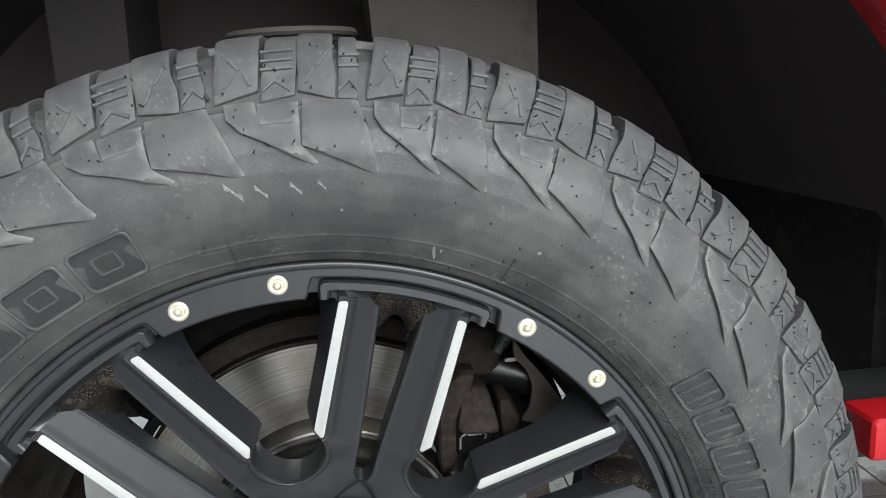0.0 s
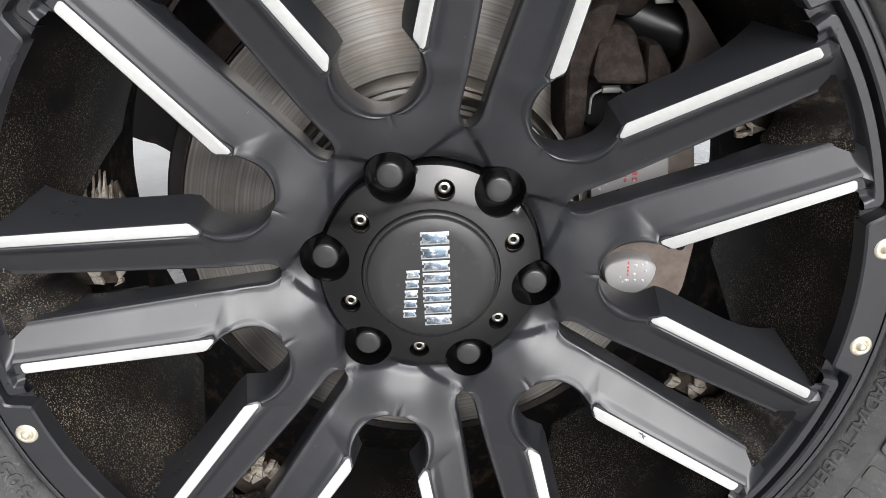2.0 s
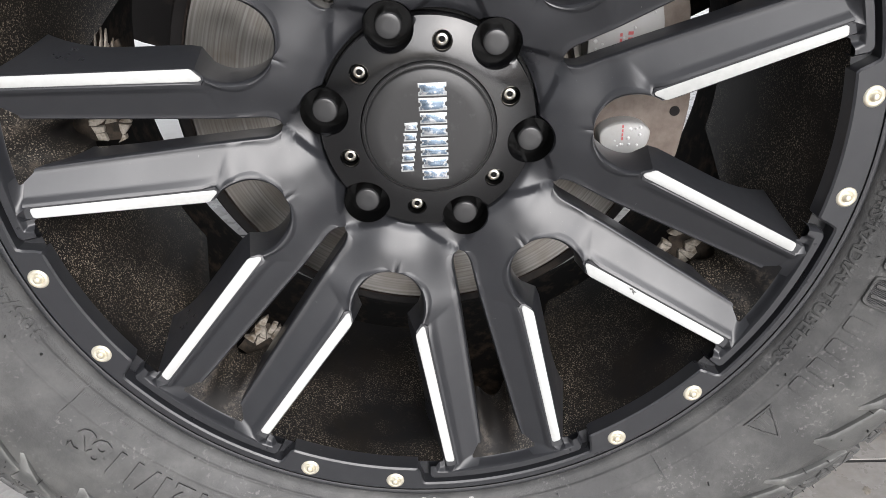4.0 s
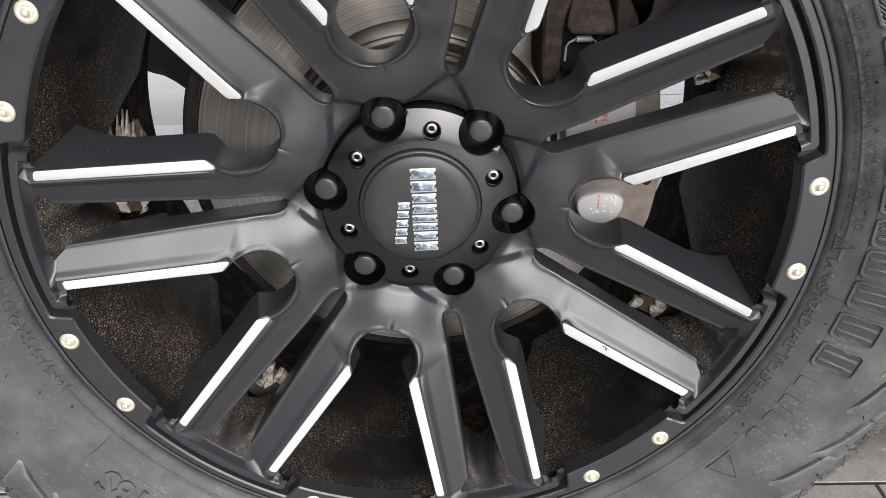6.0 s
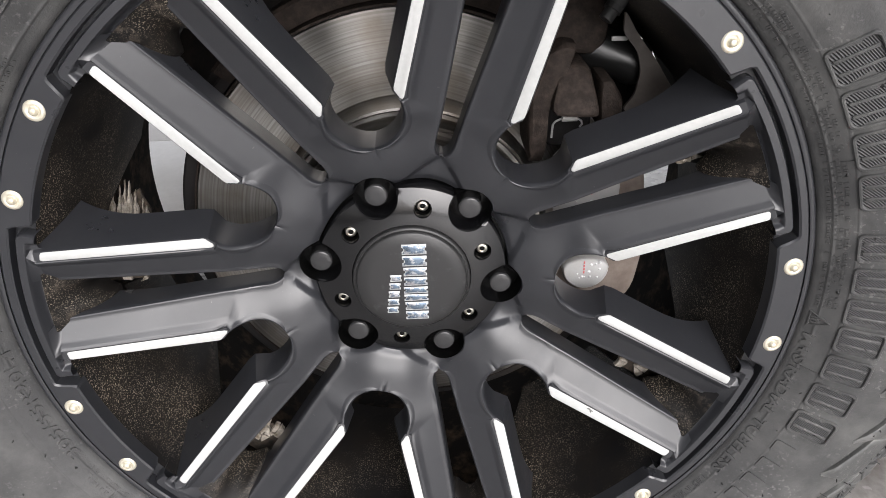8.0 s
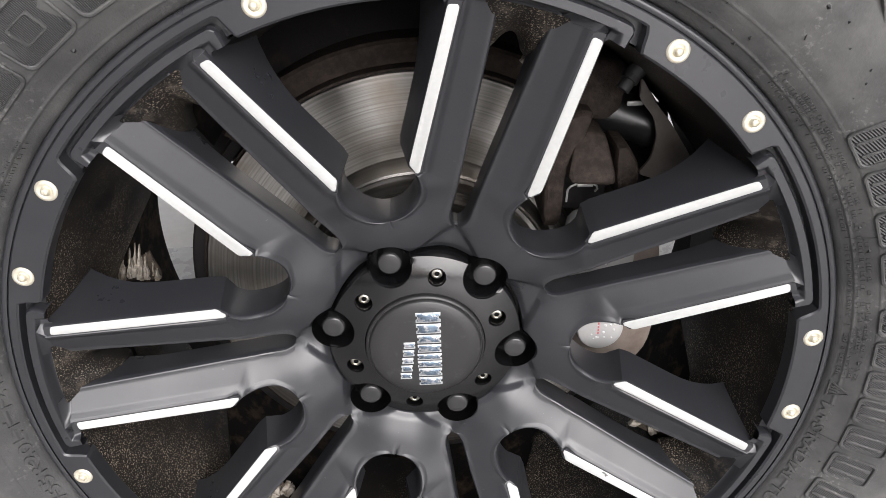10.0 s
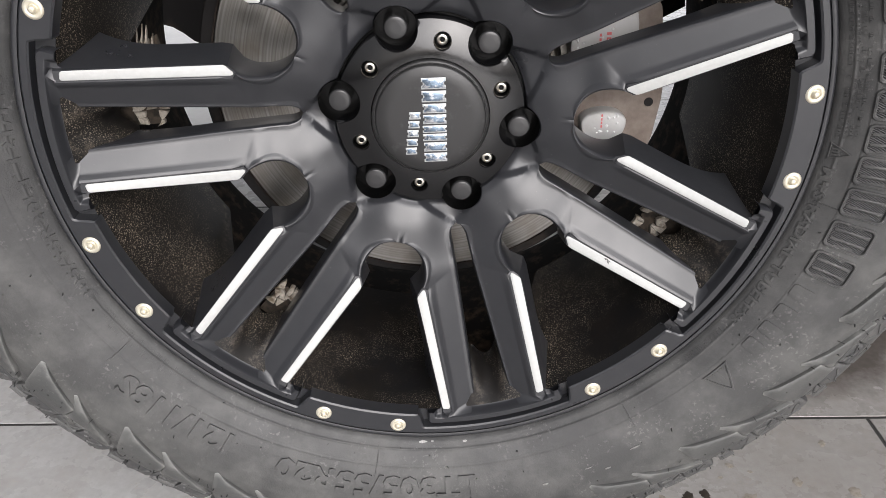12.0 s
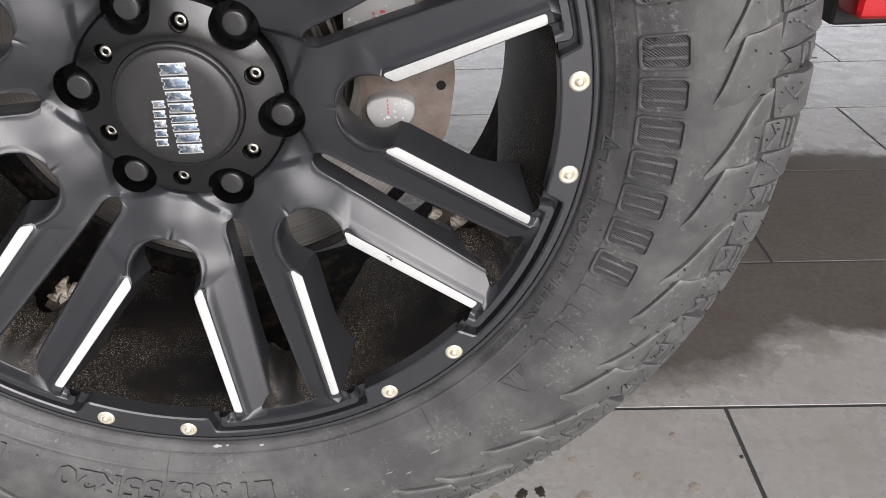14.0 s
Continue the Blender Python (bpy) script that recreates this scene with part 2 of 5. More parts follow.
smear = sn.new("ShaderNodeMapRange")
smear.inputs["From Min"].default_value, smear.inputs["From Max"].default_value, smear.inputs["To Max"].default_value = 0.45, 0.7, 0.7
sl.new(stain.outputs["Fac"], smear.inputs["Value"])
sl.new(smear.outputs["Result"], tone2.inputs["Factor"])
sl.new(tone2.outputs["Result"], sn["Principled BSDF"].inputs["Base Color"])
M_RUST = material("rusty_iron", (0.0145, 0.0108, 0.0088), 0.75, spec=0.15, spot=(0.034, 0.0255, 0.021), spot_scale=160, spot_at=(0.42, 0.72), bump=0.7, bump_scale=420)
M_PALE = material("pale_cast_metal", (0.36, 0.358, 0.352), 0.45, metal=0.1, spot=(0.34, 0.33, 0.31), spot_scale=90, bump=0.15)
M_REDMARK = material("red_mark", (0.5, 0.1, 0.1), 0.6)
M_RED = material("red_car_paint", (0.36, 0.008, 0.012), 0.3, coat=0.15, spec=0.3, rough_var=0.04)
M_PLASTIC = material("black_plastic", (0.012, 0.012, 0.012), 0.6, bump=0.2, spot=(0.022, 0.02, 0.019), spot_scale=12)
M_DARK = material("underbody_black", (0.009, 0.008, 0.008), 0.7, spec=0.2, spot=(0.035, 0.028, 0.022), spot_scale=18, bump=0.3)
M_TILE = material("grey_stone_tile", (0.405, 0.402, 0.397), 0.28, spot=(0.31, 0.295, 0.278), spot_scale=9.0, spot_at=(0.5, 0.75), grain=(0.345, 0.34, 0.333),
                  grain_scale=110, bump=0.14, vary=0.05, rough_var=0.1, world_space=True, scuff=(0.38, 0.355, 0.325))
tn, tl = M_TILE.node_tree.nodes, M_TILE.node_tree.links
bsdf = tn["Principled BSDF"]
dry = bsdf.inputs["Base Color"].links[0].from_socket
# Wet patches, widened and darkened to hold the truck's shade on the floor too.
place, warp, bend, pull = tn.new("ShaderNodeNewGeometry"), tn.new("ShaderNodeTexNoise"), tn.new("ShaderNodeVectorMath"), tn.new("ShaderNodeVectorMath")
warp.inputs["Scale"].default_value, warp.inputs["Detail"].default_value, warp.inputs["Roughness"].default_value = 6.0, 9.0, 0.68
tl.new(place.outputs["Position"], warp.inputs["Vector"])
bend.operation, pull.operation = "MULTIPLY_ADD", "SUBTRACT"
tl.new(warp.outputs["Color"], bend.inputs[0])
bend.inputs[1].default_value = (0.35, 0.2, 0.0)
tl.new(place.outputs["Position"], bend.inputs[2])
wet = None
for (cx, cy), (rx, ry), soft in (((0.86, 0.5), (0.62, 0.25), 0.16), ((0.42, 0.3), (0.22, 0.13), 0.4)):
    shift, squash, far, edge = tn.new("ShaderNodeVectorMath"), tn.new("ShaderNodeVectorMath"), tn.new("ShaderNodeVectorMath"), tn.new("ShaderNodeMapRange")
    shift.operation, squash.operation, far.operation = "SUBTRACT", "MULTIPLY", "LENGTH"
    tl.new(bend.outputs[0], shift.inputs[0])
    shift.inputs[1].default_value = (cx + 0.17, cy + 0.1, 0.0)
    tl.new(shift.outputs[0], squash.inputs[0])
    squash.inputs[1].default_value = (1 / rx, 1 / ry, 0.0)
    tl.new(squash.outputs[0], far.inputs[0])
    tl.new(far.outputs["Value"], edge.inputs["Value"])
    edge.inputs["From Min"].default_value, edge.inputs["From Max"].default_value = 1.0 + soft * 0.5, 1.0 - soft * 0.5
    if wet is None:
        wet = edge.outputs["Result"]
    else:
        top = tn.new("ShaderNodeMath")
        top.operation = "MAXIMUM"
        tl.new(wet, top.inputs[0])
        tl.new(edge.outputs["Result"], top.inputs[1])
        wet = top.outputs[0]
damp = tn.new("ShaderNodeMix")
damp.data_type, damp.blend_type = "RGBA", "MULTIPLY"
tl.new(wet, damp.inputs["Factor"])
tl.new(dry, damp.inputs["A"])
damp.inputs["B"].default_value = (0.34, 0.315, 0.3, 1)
# A broad soft oval of browner, darker tile colour beside the tyre.
oval_at, oval_size, oval_far, oval_edge, browned = (tn.new("ShaderNodeVectorMath"), tn.new("ShaderNodeVectorMath"), tn.new("ShaderNodeVectorMath"), tn.new("ShaderNodeMapRange"), tn.new("ShaderNodeMix"))
oval_at.operation, oval_size.operation, oval_far.operation, browned.data_type, browned.blend_type = "SUBTRACT", "MULTIPLY", "LENGTH", "RGBA", "MULTIPLY"
tl.new(bend.outputs[0], oval_at.inputs[0])
oval_at.inputs[1].default_value = (0.95, 0.3, 0.0)
tl.new(oval_at.outputs[0], oval_size.inputs[0])
oval_size.inputs[1].default_value = (1 / 0.75, 1 / 0.5, 0.0)
tl.new(oval_size.outputs[0], oval_far.inputs[0])
tl.new(oval_far.outputs["Value"], oval_edge.inputs["Value"])
oval_edge.inputs["From Min"].default_value, oval_edge.inputs["From Max"].default_value = 1.35, 0.65
tl.new(oval_edge.outputs["Result"], browned.inputs["Factor"])
tl.new(damp.outputs["Result"], browned.inputs["A"])
browned.inputs["B"].default_value = (0.76, 0.735, 0.71, 1)
tl.new(browned.outputs["Result"], bsdf.inputs["Base Color"])
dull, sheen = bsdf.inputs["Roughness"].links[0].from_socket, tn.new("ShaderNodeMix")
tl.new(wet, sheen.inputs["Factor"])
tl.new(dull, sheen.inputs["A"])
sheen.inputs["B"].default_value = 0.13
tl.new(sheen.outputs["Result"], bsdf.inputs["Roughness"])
# Paler than the tiles: the colour includes daylight on the far floor.
M_DAYLIT_SLAB = material("daylit_pale_slab", (0.62, 0.605, 0.59), 0.45, spot=(0.55, 0.535, 0.515), spot_scale=7.0, spot_at=(0.45, 0.7), grain=(0.58, 0.567, 0.55), grain_scale=60, bump=0.08)
M_GROUT = material("dark_grout", (0.03, 0.029, 0.028), 0.9)
M_SPILL = material("damp_spot", (0.035, 0.03, 0.024), 0.3, spot=(0.07, 0.06, 0.048), spot_scale=300)
M_DRIED = material("dried_spot", (0.27, 0.245, 0.21), 0.6, spot=(0.17, 0.148, 0.12), spot_scale=180, spot_at=(0.45, 0.65))
M_MUDDARK = material("brown_mud", (0.045, 0.033, 0.023), 0.95, spot=(0.014, 0.011, 0.008), spot_scale=120, spot_at=(0.4, 0.6), bump=0.6)
M_MUD = material("dried_mud", (0.23, 0.21, 0.182), 0.9, spot=(0.1, 0.075, 0.05), spot_scale=110, spot_at=(0.45, 0.65), grain=(0.36, 0.325, 0.275), grain_scale=500, bump=0.7)


# ---- mesh helpers ----
def finish(me, mat, smooth=True, sharp=35):
    me.materials.append(mat)
    if smooth:
        me.polygons.foreach_set("use_smooth", [True] * len(me.polygons))
        me.set_sharp_from_angle(angle=radians(sharp))
    return me


def mesh(verts, faces, mat, smooth=True, sharp=35, fix=True):
    me = bpy.data.meshes.new("m")
    me.from_pydata([tuple(v) for v in verts], [], [tuple(f) for f in faces])
    if fix:
        bm = bmesh.new()
        bm.from_mesh(me)
        bmesh.ops.remove_doubles(bm, verts=bm.verts, dist=1e-6)
        bmesh.ops.recalc_face_normals(bm, faces=bm.faces)
        bm.to_mesh(me)
        bm.free()
    return finish(me, mat, smooth, sharp)


def part(name, me, parent=None, label=""):
    me.name = name
    ob = new(name, me)
    ob.parent = parent
    return tagged(ob, label) if label else ob


def thing(name, at, label, category, group=""):
    ob = new(name)
    ob.location = at
    return tagged(ob, label, category, group)


def revolve(profile, n, closed=False, a0=0.0, a1=360.0):
    """Turns (radius, y) points round the y axis."""
    full = abs(a1 - a0) > 359.9
    m, k = len(profile), n if full else n + 1
    verts = [(r * math.cos(a), y, r * math.sin(a)) for i in range(k) for a in [radians(a0 + (a1 - a0) * i / n)] for r, y in profile]
    faces = [(i * m + j, i * m + (j + 1) % m, (i + 1) % k * m + (j + 1) % m, (i + 1) % k * m + j) for i in range(n) for j in range(m if closed else m - 1)]
    return verts, faces


def box(x0, x1, y0, y1, z0, z1, mat, bevel=0.002, seg=2):
    bm = bmesh.new()
    bmesh.ops.create_cube(bm, size=1.0)
    for v in bm.verts:
        v.co = ((x0 + x1) / 2 + v.co.x * (x1 - x0), (y0 + y1) / 2 + v.co.y * (y1 - y0), (z0 + z1) / 2 + v.co.z * (z1 - z0))
    if bevel:
        bmesh.ops.bevel(bm, geom=bm.edges, offset=bevel, segments=seg, affect="EDGES", profile=0.6)
    me = bpy.data.meshes.new("m")
    bm.to_mesh(me)
    bm.free()
    return finish(me, mat)


def tube(points, radius, mat, n=12):
    """A round bar along a line of points."""
    pts = [Vector(p) for p in points]
    verts, faces = [], []
    for i, p in enumerate(pts):
        d = (pts[min(i + 1, len(pts) - 1)] - pts[max(i - 1, 0)]).normalized()
        side = d.cross(Vector((0.13, 0.31, 0.94))).normalized()
        up = side.cross(d)
        verts += [p + radius * (math.cos(a) * side + math.sin(a) * up) for a in [math.tau * k / n for k in range(n)]]
    for i in range(len(pts) - 1):
        faces += [(i * n + k, i * n + (k + 1) % n, (i + 1) * n + (k + 1) % n, (i + 1) * n + k) for k in range(n)]
    faces += [tuple(range(n)), tuple(range((len(pts) - 1) * n, len(pts) * n))]
    return mesh(verts, faces, mat)


def solid(loops, mat, sharp=35):
    """Closed rings of equal length, skinned in order and capped at both ends."""
    n = len(loops[0])
    verts = [p for loop in loops for p in loop]
    faces = [(i * n + k, i * n + (k + 1) % n, (i + 1) * n + (k + 1) % n, (i + 1) * n + k) for i in range(len(loops) - 1) for k in range(n)]
    faces += [tuple(range(n))[::-1], tuple(range((len(loops) - 1) * n, len(loops) * n))]
    return mesh(verts, faces, mat, sharp=sharp)


def exact_normals(me, normal, where):
    """Sets the shading normals of the upper faces' corners from a height function, where it is asked for."""
    out = [Vector(c.vector) for c in me.corner_normals]
    for p in me.polygons:
        flip = 1 if p.normal.y < 0 else -1
        for k in p.loop_indices:
            co = me.vertices[me.loops[k].vertex_index].co
            if abs(p.normal.y) > 0.55 and where(co.x, co.z):
                out[k] = normal(co.x, co.z) * flip
    me.normals_split_custom_set([tuple(v) for v in out])


def offset_loop(loop, d):
    """A closed loop moved to its left side by d."""
    pts = []
    for i, p in enumerate(loop):
        a, b = loop[i - 1], loop[(i + 1) % len(loop)]
        t = Vector((b[0] - a[0], b[1] - a[1])).normalized()
        pts.append((p[0] - t.y * d, p[1] + t.x * d))
    return pts


def rolled(outer, holes, fill, top, bottom, mat, sharp=30, roll=0.0008, drop=0.0012, outside=True):
    """A cut sheet whose rims roll over: the outline and the holes run counter-clockwise."""
    turned = [outer, *holes] if outside else holes
    rims = [offset_loop(loop, roll if loop is outer else -roll) for loop in turned]
    edge = np.array([p for loop in turned for p in loop])
    inner = [p for p in fill if np.hypot(edge[:, 0] - p[0], edge[:, 1] - p[1]).min() > roll * 1.8]

    def shaped(x, z):
        return top(x, z) + (drop if np.hypot(edge[:, 0] - x, edge[:, 1] - z).min() < roll * 0.25 else 0.0)
    return cut_sheet(outer, holes, [p for loop in rims for p in loop] + inner, shaped, bottom, mat, sharp)


def cut_sheet(outer, holes, fill, top, bottom, mat, sharp=30):
    """A sheet in the (x, z) plane with an outline, round holes and inner points; top(x, z) gives its y, and its rims go down by bottom."""
    from mathutils.geometry import delaunay_2d_cdt
    pts, faces_in = [], []
    for loop in [outer, *holes]:
        faces_in.append(list(range(len(pts), len(pts) + len(loop))))
        pts += loop
    edges = [(f[i], f[(i + 1) % len(f)]) for f in faces_in for i in range(len(f))]
    out = delaunay_2d_cdt([Vector(p) for p in pts + fill], edges, [], 0, 1e-7)
    co, tri = [tuple(v) for v in out[0]], out[2]

    def inside(p, loop):
        hit = False
        for (ax, ay), (bx, by) in zip(loop, loop[1:] + loop[:1]):
            if (ay > p[1]) != (by > p[1]) and p[0] < ax + (p[1] - ay) * (bx - ax) / (by - ay):
                hit = not hit
        return hit

    keep = []
    for t in tri:
        c = (sum(co[i][0] for i in t) / len(t), sum(co[i][1] for i in t) / len(t))
        if inside(c, outer) and not any(inside(c, h) for h in holes):
            keep.append(tuple(t))
    verts = [(x, top(x, z), z) for x, z in co]
    count = {}
    for t in keep:
        for i in range(len(t)):
            e = (t[i], t[(i + 1) % len(t)])
            count[tuple(sorted(e))] = count.get(tuple(sorted(e)), []) + [e]
    low = {}
    walls = []
    for es in count.values():
        if len(es) == 1:
            a, b = es[0]
            for v in (a, b):
                if v not in low:
                    low[v] = len(verts)
                    x, y, z = verts[v]
                    verts.append((x, y + bottom, z))
            walls.append((b, a, low[a], low[b]))
    return mesh(verts, keep + walls, mat, sharp=sharp)


def ring(r, n, cx=0.0, cz=0.0, a0=0.0):
    return [(cx + r * math.cos(a0 + math.tau * i / n), cz + r * math.sin(a0 + math.tau * i / n)) for i in range(n)]


# ---- the wheel: its axle lies along y, its face looks towards -y ----
HUB_Z = 0.4015
POCKET = 152.09          # the angle of one pocket; seven of them
STEP = 360 / 7
wheel = thing("wheel", (0, 0, HUB_Z), "black seven-twin-spoke alloy wheel with a dusty off-road tyre", "wheel")


def rib_y(r):
    """The depth of the spokes' ridges at a radius."""
    return 0.0275 - 0.21 * (r - 0.14) if r > 0.13 else 0.0296 + 0.35 * (0.13 - r)


def valley(r):
    """How far the middle of a twin spoke lies below its ridges."""
    return 0.0062 + 0.0045 * min(1, max(0, (r - 0.074) / 0.045))


def hub_y(x, z, a0=None):
    """The height of the hub casting: a cone with seven valleys that run out into the slots."""
    r, a = math.hypot(x, z), math.degrees(math.atan2(z, x))
    d = abs((a - (POCKET if a0 is None else a0)) % STEP - STEP / 2) / (STEP / 2)
    dip = (0.5 + 0.5 * math.cos(math.pi * d)) ** 1.6
    lip = 0.0022 * math.exp(-((r - 0.0722) / 0.0035) ** 2)
    # a pointed facet that opens from the slot towards the cover
    wide = math.radians(d * STEP / 2) * r
    inside = (0.0975 - r) * 0.72 - wide * 0.69
    f = min(1, max(0, (inside + 0.001) / 0.0052))
    lip += 0.0032 * f * f * (3 - 2 * f)
    return rib_y(r) + valley(r) * dip + lip - 0.0018 * math.exp(-((r - 0.092) / 0.013) ** 2) * (1 - dip)


def hub_normal(x, z, a0=None):
    e = 2e-4
    return Vector(((hub_y(x + e, z, a0) - hub_y(x - e, z, a0)) / (2 * e), -1, (hub_y(x, z + e, a0) - hub_y(x, z - e, a0)) / (2 * e))).normalized()


NUT_R, NUT_A = 0.0675, 109.4
HUB_EDGE = 0.0875
nut_at = [(NUT_R * math.cos(radians(NUT_A + 60 * k)), NUT_R * math.sin(radians(NUT_A + 60 * k))) for k in range(6)]


def seam_normal(x, z):
    """The hub's normal between two spokes, with the rolled edge of the pocket's head."""
    def y(u, v):
        near = min(math.hypot(u - 0.131 * math.cos(radians(STEP / 2)), abs(v) - 0.131 * math.sin(radians(STEP / 2))), 1.0) - 0.0257
        return hub_y(u, v, -STEP / 2) + float(np.interp(near, (0.0, 0.001, 0.0023, 0.0037, 0.0052), (0.0009, -0.0005, -0.0009, -0.0004, 0.0)))
    e = 2e-4
    return Vector(((y(x + e, z) - y(x - e, z)) / (2 * e), -1, (y(x, z + e) - y(x, z - e)) / (2 * e))).normalized()


def half_spoke():
    """Rows of (inner point, outer point) from the hub to the rim, in the twin spoke's own axes."""
    ax, side = Vector((math.cos(radians(STEP / 2)), math.sin(radians(STEP / 2)))), Vector((math.sin(radians(STEP / 2)), -math.cos(radians(STEP / 2))))
    c, rad = ax * 0.131, 0.0257
    rows = [(Vector((HUB_EDGE + 0.007 * k / 4, 0)), ax * (HUB_EDGE + 0.0160 * k / 4)) for k in range(4)]
    for k in range(25):
        t = k / 24
        f = radians(118) * t
        slot = Vector((0.0945 + 0.0056 * (1 - math.cos(min(1, t * 4) * math.pi / 2)) + 0.029 * max(0, t - 0.06), 0.0064 * math.sin(min(1, t * 4) * math.pi / 2) + 0.0009 * t))
        rows.append((slot, c + rad * (-math.cos(f) * ax + math.sin(f) * side)))
    end_i, end_o = rows[-1][0], rows[-1][1]
    for k in range(1, 5):
        t = k / 5
        rows.append((end_i.lerp(Vector((0.137, 0.0078)), t), end_o.lerp(Vector((0.146, 0.0429)), t)))
    for k in range(12):
        t = k / 11
        rows.append((Vector((0.137 + 0.1095 * t, 0.0078 + 0.0076 * t)), Vector((0.146 + 0.101 * t, 0.0429 + 0.0007 * t))))
    return rows


def spoke_mesh():
    verts, faces = [], []
    rows = half_spoke()
    cols = [0, 0.025, 0.06, 0.12, 0.2, 0.3, 0.4, 0.5, 0.6, 0.7, 0.8, 0.88, 0.92, 0.945, 0.975, 1.0]
    roll = {0.88: (0.0052, 0.0), 0.92: (0.0037, -0.0004), 0.945: (0.0023, -0.0009), 0.975: (0.001, -0.0005), 1.0: (0.0, 0.0009)}
    for sgn in (1, -1):
        base = len(verts)
        for i, (p, q) in enumerate(rows):
            grow, slow = min(1, max(0, (i - 25) / 3)), min(1, max(0, (i - 24) / 10))
            land = 0.0086 - 0.0014 * max(0, (q.x - 0.14) / 0.1)
            ra, aa, rb, ab = p.length, math.atan2(p.y, p.x), q.length, math.atan2(q.y, q.x)
            width = (q - p).length
            line = []
            for s in cols:
                s2 = (s if s not in roll or i < 4 else grow * s + (1 - grow) * (1 - roll[s][0] / width)) * (1 - grow * land / width)
                r, a = ra + (rb - ra) * s2, aa + (ab - aa) * s2
                x, z = r * math.cos(a), r * math.sin(a)
                g = min(1, max(0, (r - 0.106) / 0.032))
                g = g * g * (3 - 2 * g)
                y = (1 - g) * hub_y(x, z, -STEP / 2) + g * (rib_y(r) + valley(r) * (1 - min(1, s2 / (1 - slow * land / width)))) + 0.0007 * slow
                if i > 3 and s < 0.1:
                    y += {0: 0.0009, 0.025: -0.0004}.get(s, -0.0006)
                if i > 3 and s in roll:
                    y += roll[s][1] * (1 - grow)
                if s >= 0.88:
                    y -= 0.0016 * slow * (0.55 if s == 1.0 else 1)
                line.append((x, y, z))
            # the flat land that carries the strip
            r, a = ra + (rb - ra) * (1 - grow * land / width), aa + (ab - aa) * (1 - grow * land / width)
            line.append((r * math.cos(a), line[-1][1] if grow < 0.01 else rib_y(r) + 0.0018 * (1 - grow), r * math.sin(a)))
            line.append((q.x, line[-1][1] if grow < 0.01 else rib_y(q.length) + 0.0018 * (1 - grow), q.y))
            rim_y = line[-1][1]
            flare = min(1, max(0, (q.x - 0.185) / 0.062)) ** 2
            deep, out = (0.032 + 0.032 * flare, 0.0026 + 0.0049 * grow + 0.009 * flare) if i > 3 else (0.012, 0.0)
            d = (q - p).normalized()
            for k, drop in ((0.0006, 0.0008), (0.0012, 0.0024)):
                line.append((q.x + d.x * k, rim_y + drop, q.y + d.y * k))
            line.append((q.x + d.x * out, rim_y + deep, q.y + d.y * out))
            brink = line[0][1]
            for k, drop in ((0.0003, 0.0008), (0.0004, 0.0026), (0.0005, deep * 0.6)):
                line.insert(0, (p.x - d.x * k, brink + drop, p.y - d.y * k))
            verts += [(x, y, sgn * z) for x, y, z in line]
        m = len(cols) + 8
        for i in range(len(rows) - 1):
            for j in range(m - 1):
                if (i < 3 and j in (0, 1, 2, m - 2, m - 3, m - 4)) or (j in (m - 5, m - 6) and i < 25):
                    continue
                a, b = base + i * m + j, base + (i + 1) * m + j
                faces.append((a, a + 1, b + 1, b) if sgn > 0 else (a, b, b + 1, a + 1))
        e = base + (len(rows) - 1) * m
        faces.append(tuple(range(e, e + m)))
    me = mesh(verts, faces, M_SATIN, sharp=32)
    exact_normals(me, seam_normal, lambda x, z: math.hypot(x, z) < HUB_EDGE + 0.0006 or (abs(abs(math.degrees(math.atan2(z, x))) - STEP / 2) < 0.05 and math.hypot(x, z) < 0.1045))
    return me


def strip_mesh(sgn):
    """The bare metal strip on a spoke's edge, with a slanted inner tip."""
    u0, u1 = 0.1365, 0.2432
    a, b = lambda u: 0.0349 + 0.0022 * (u - u0) / 0.107, lambda u: 0.0426 + 0.001 * (u - u0) / 0.107
    out = [(u0 + 0.0012, a(u0)), (u0 - 0.0004, a(u0) + 0.0008), (u0 - 0.0002, a(u0) + 0.0024), (u0 + 0.0042, b(u0) - 0.0006), (u0 + 0.0058, b(u0)),
           (u1 - 0.002, b(u1)), (u1 - 0.0006, b(u1) - 0.0006), (u1, b(u1) - 0.0018), (u1 + 0.0006, a(u1) + 0.0015), (u1, a(u1) + 0.0004), (u1 - 0.001, a(u1))]
    cu, cv = sum(p[0] for p in out) / len(out), 0.0395
    loops = []
    for h, inset in ((0.0006, 0), (-0.0002, 0), (-0.0006, 0.0005)):
        loop = []
        for u, v in out:
            r = math.hypot(u, v)
            v2 = v - inset if v > cv else v + inset
            u2 = u - inset if u > cu else u + inset
            loop.append((u2, rib_y(r) + h, sgn * v2))
        loops.append(loop)
    return solid(loops, M_ACCENT, 40)


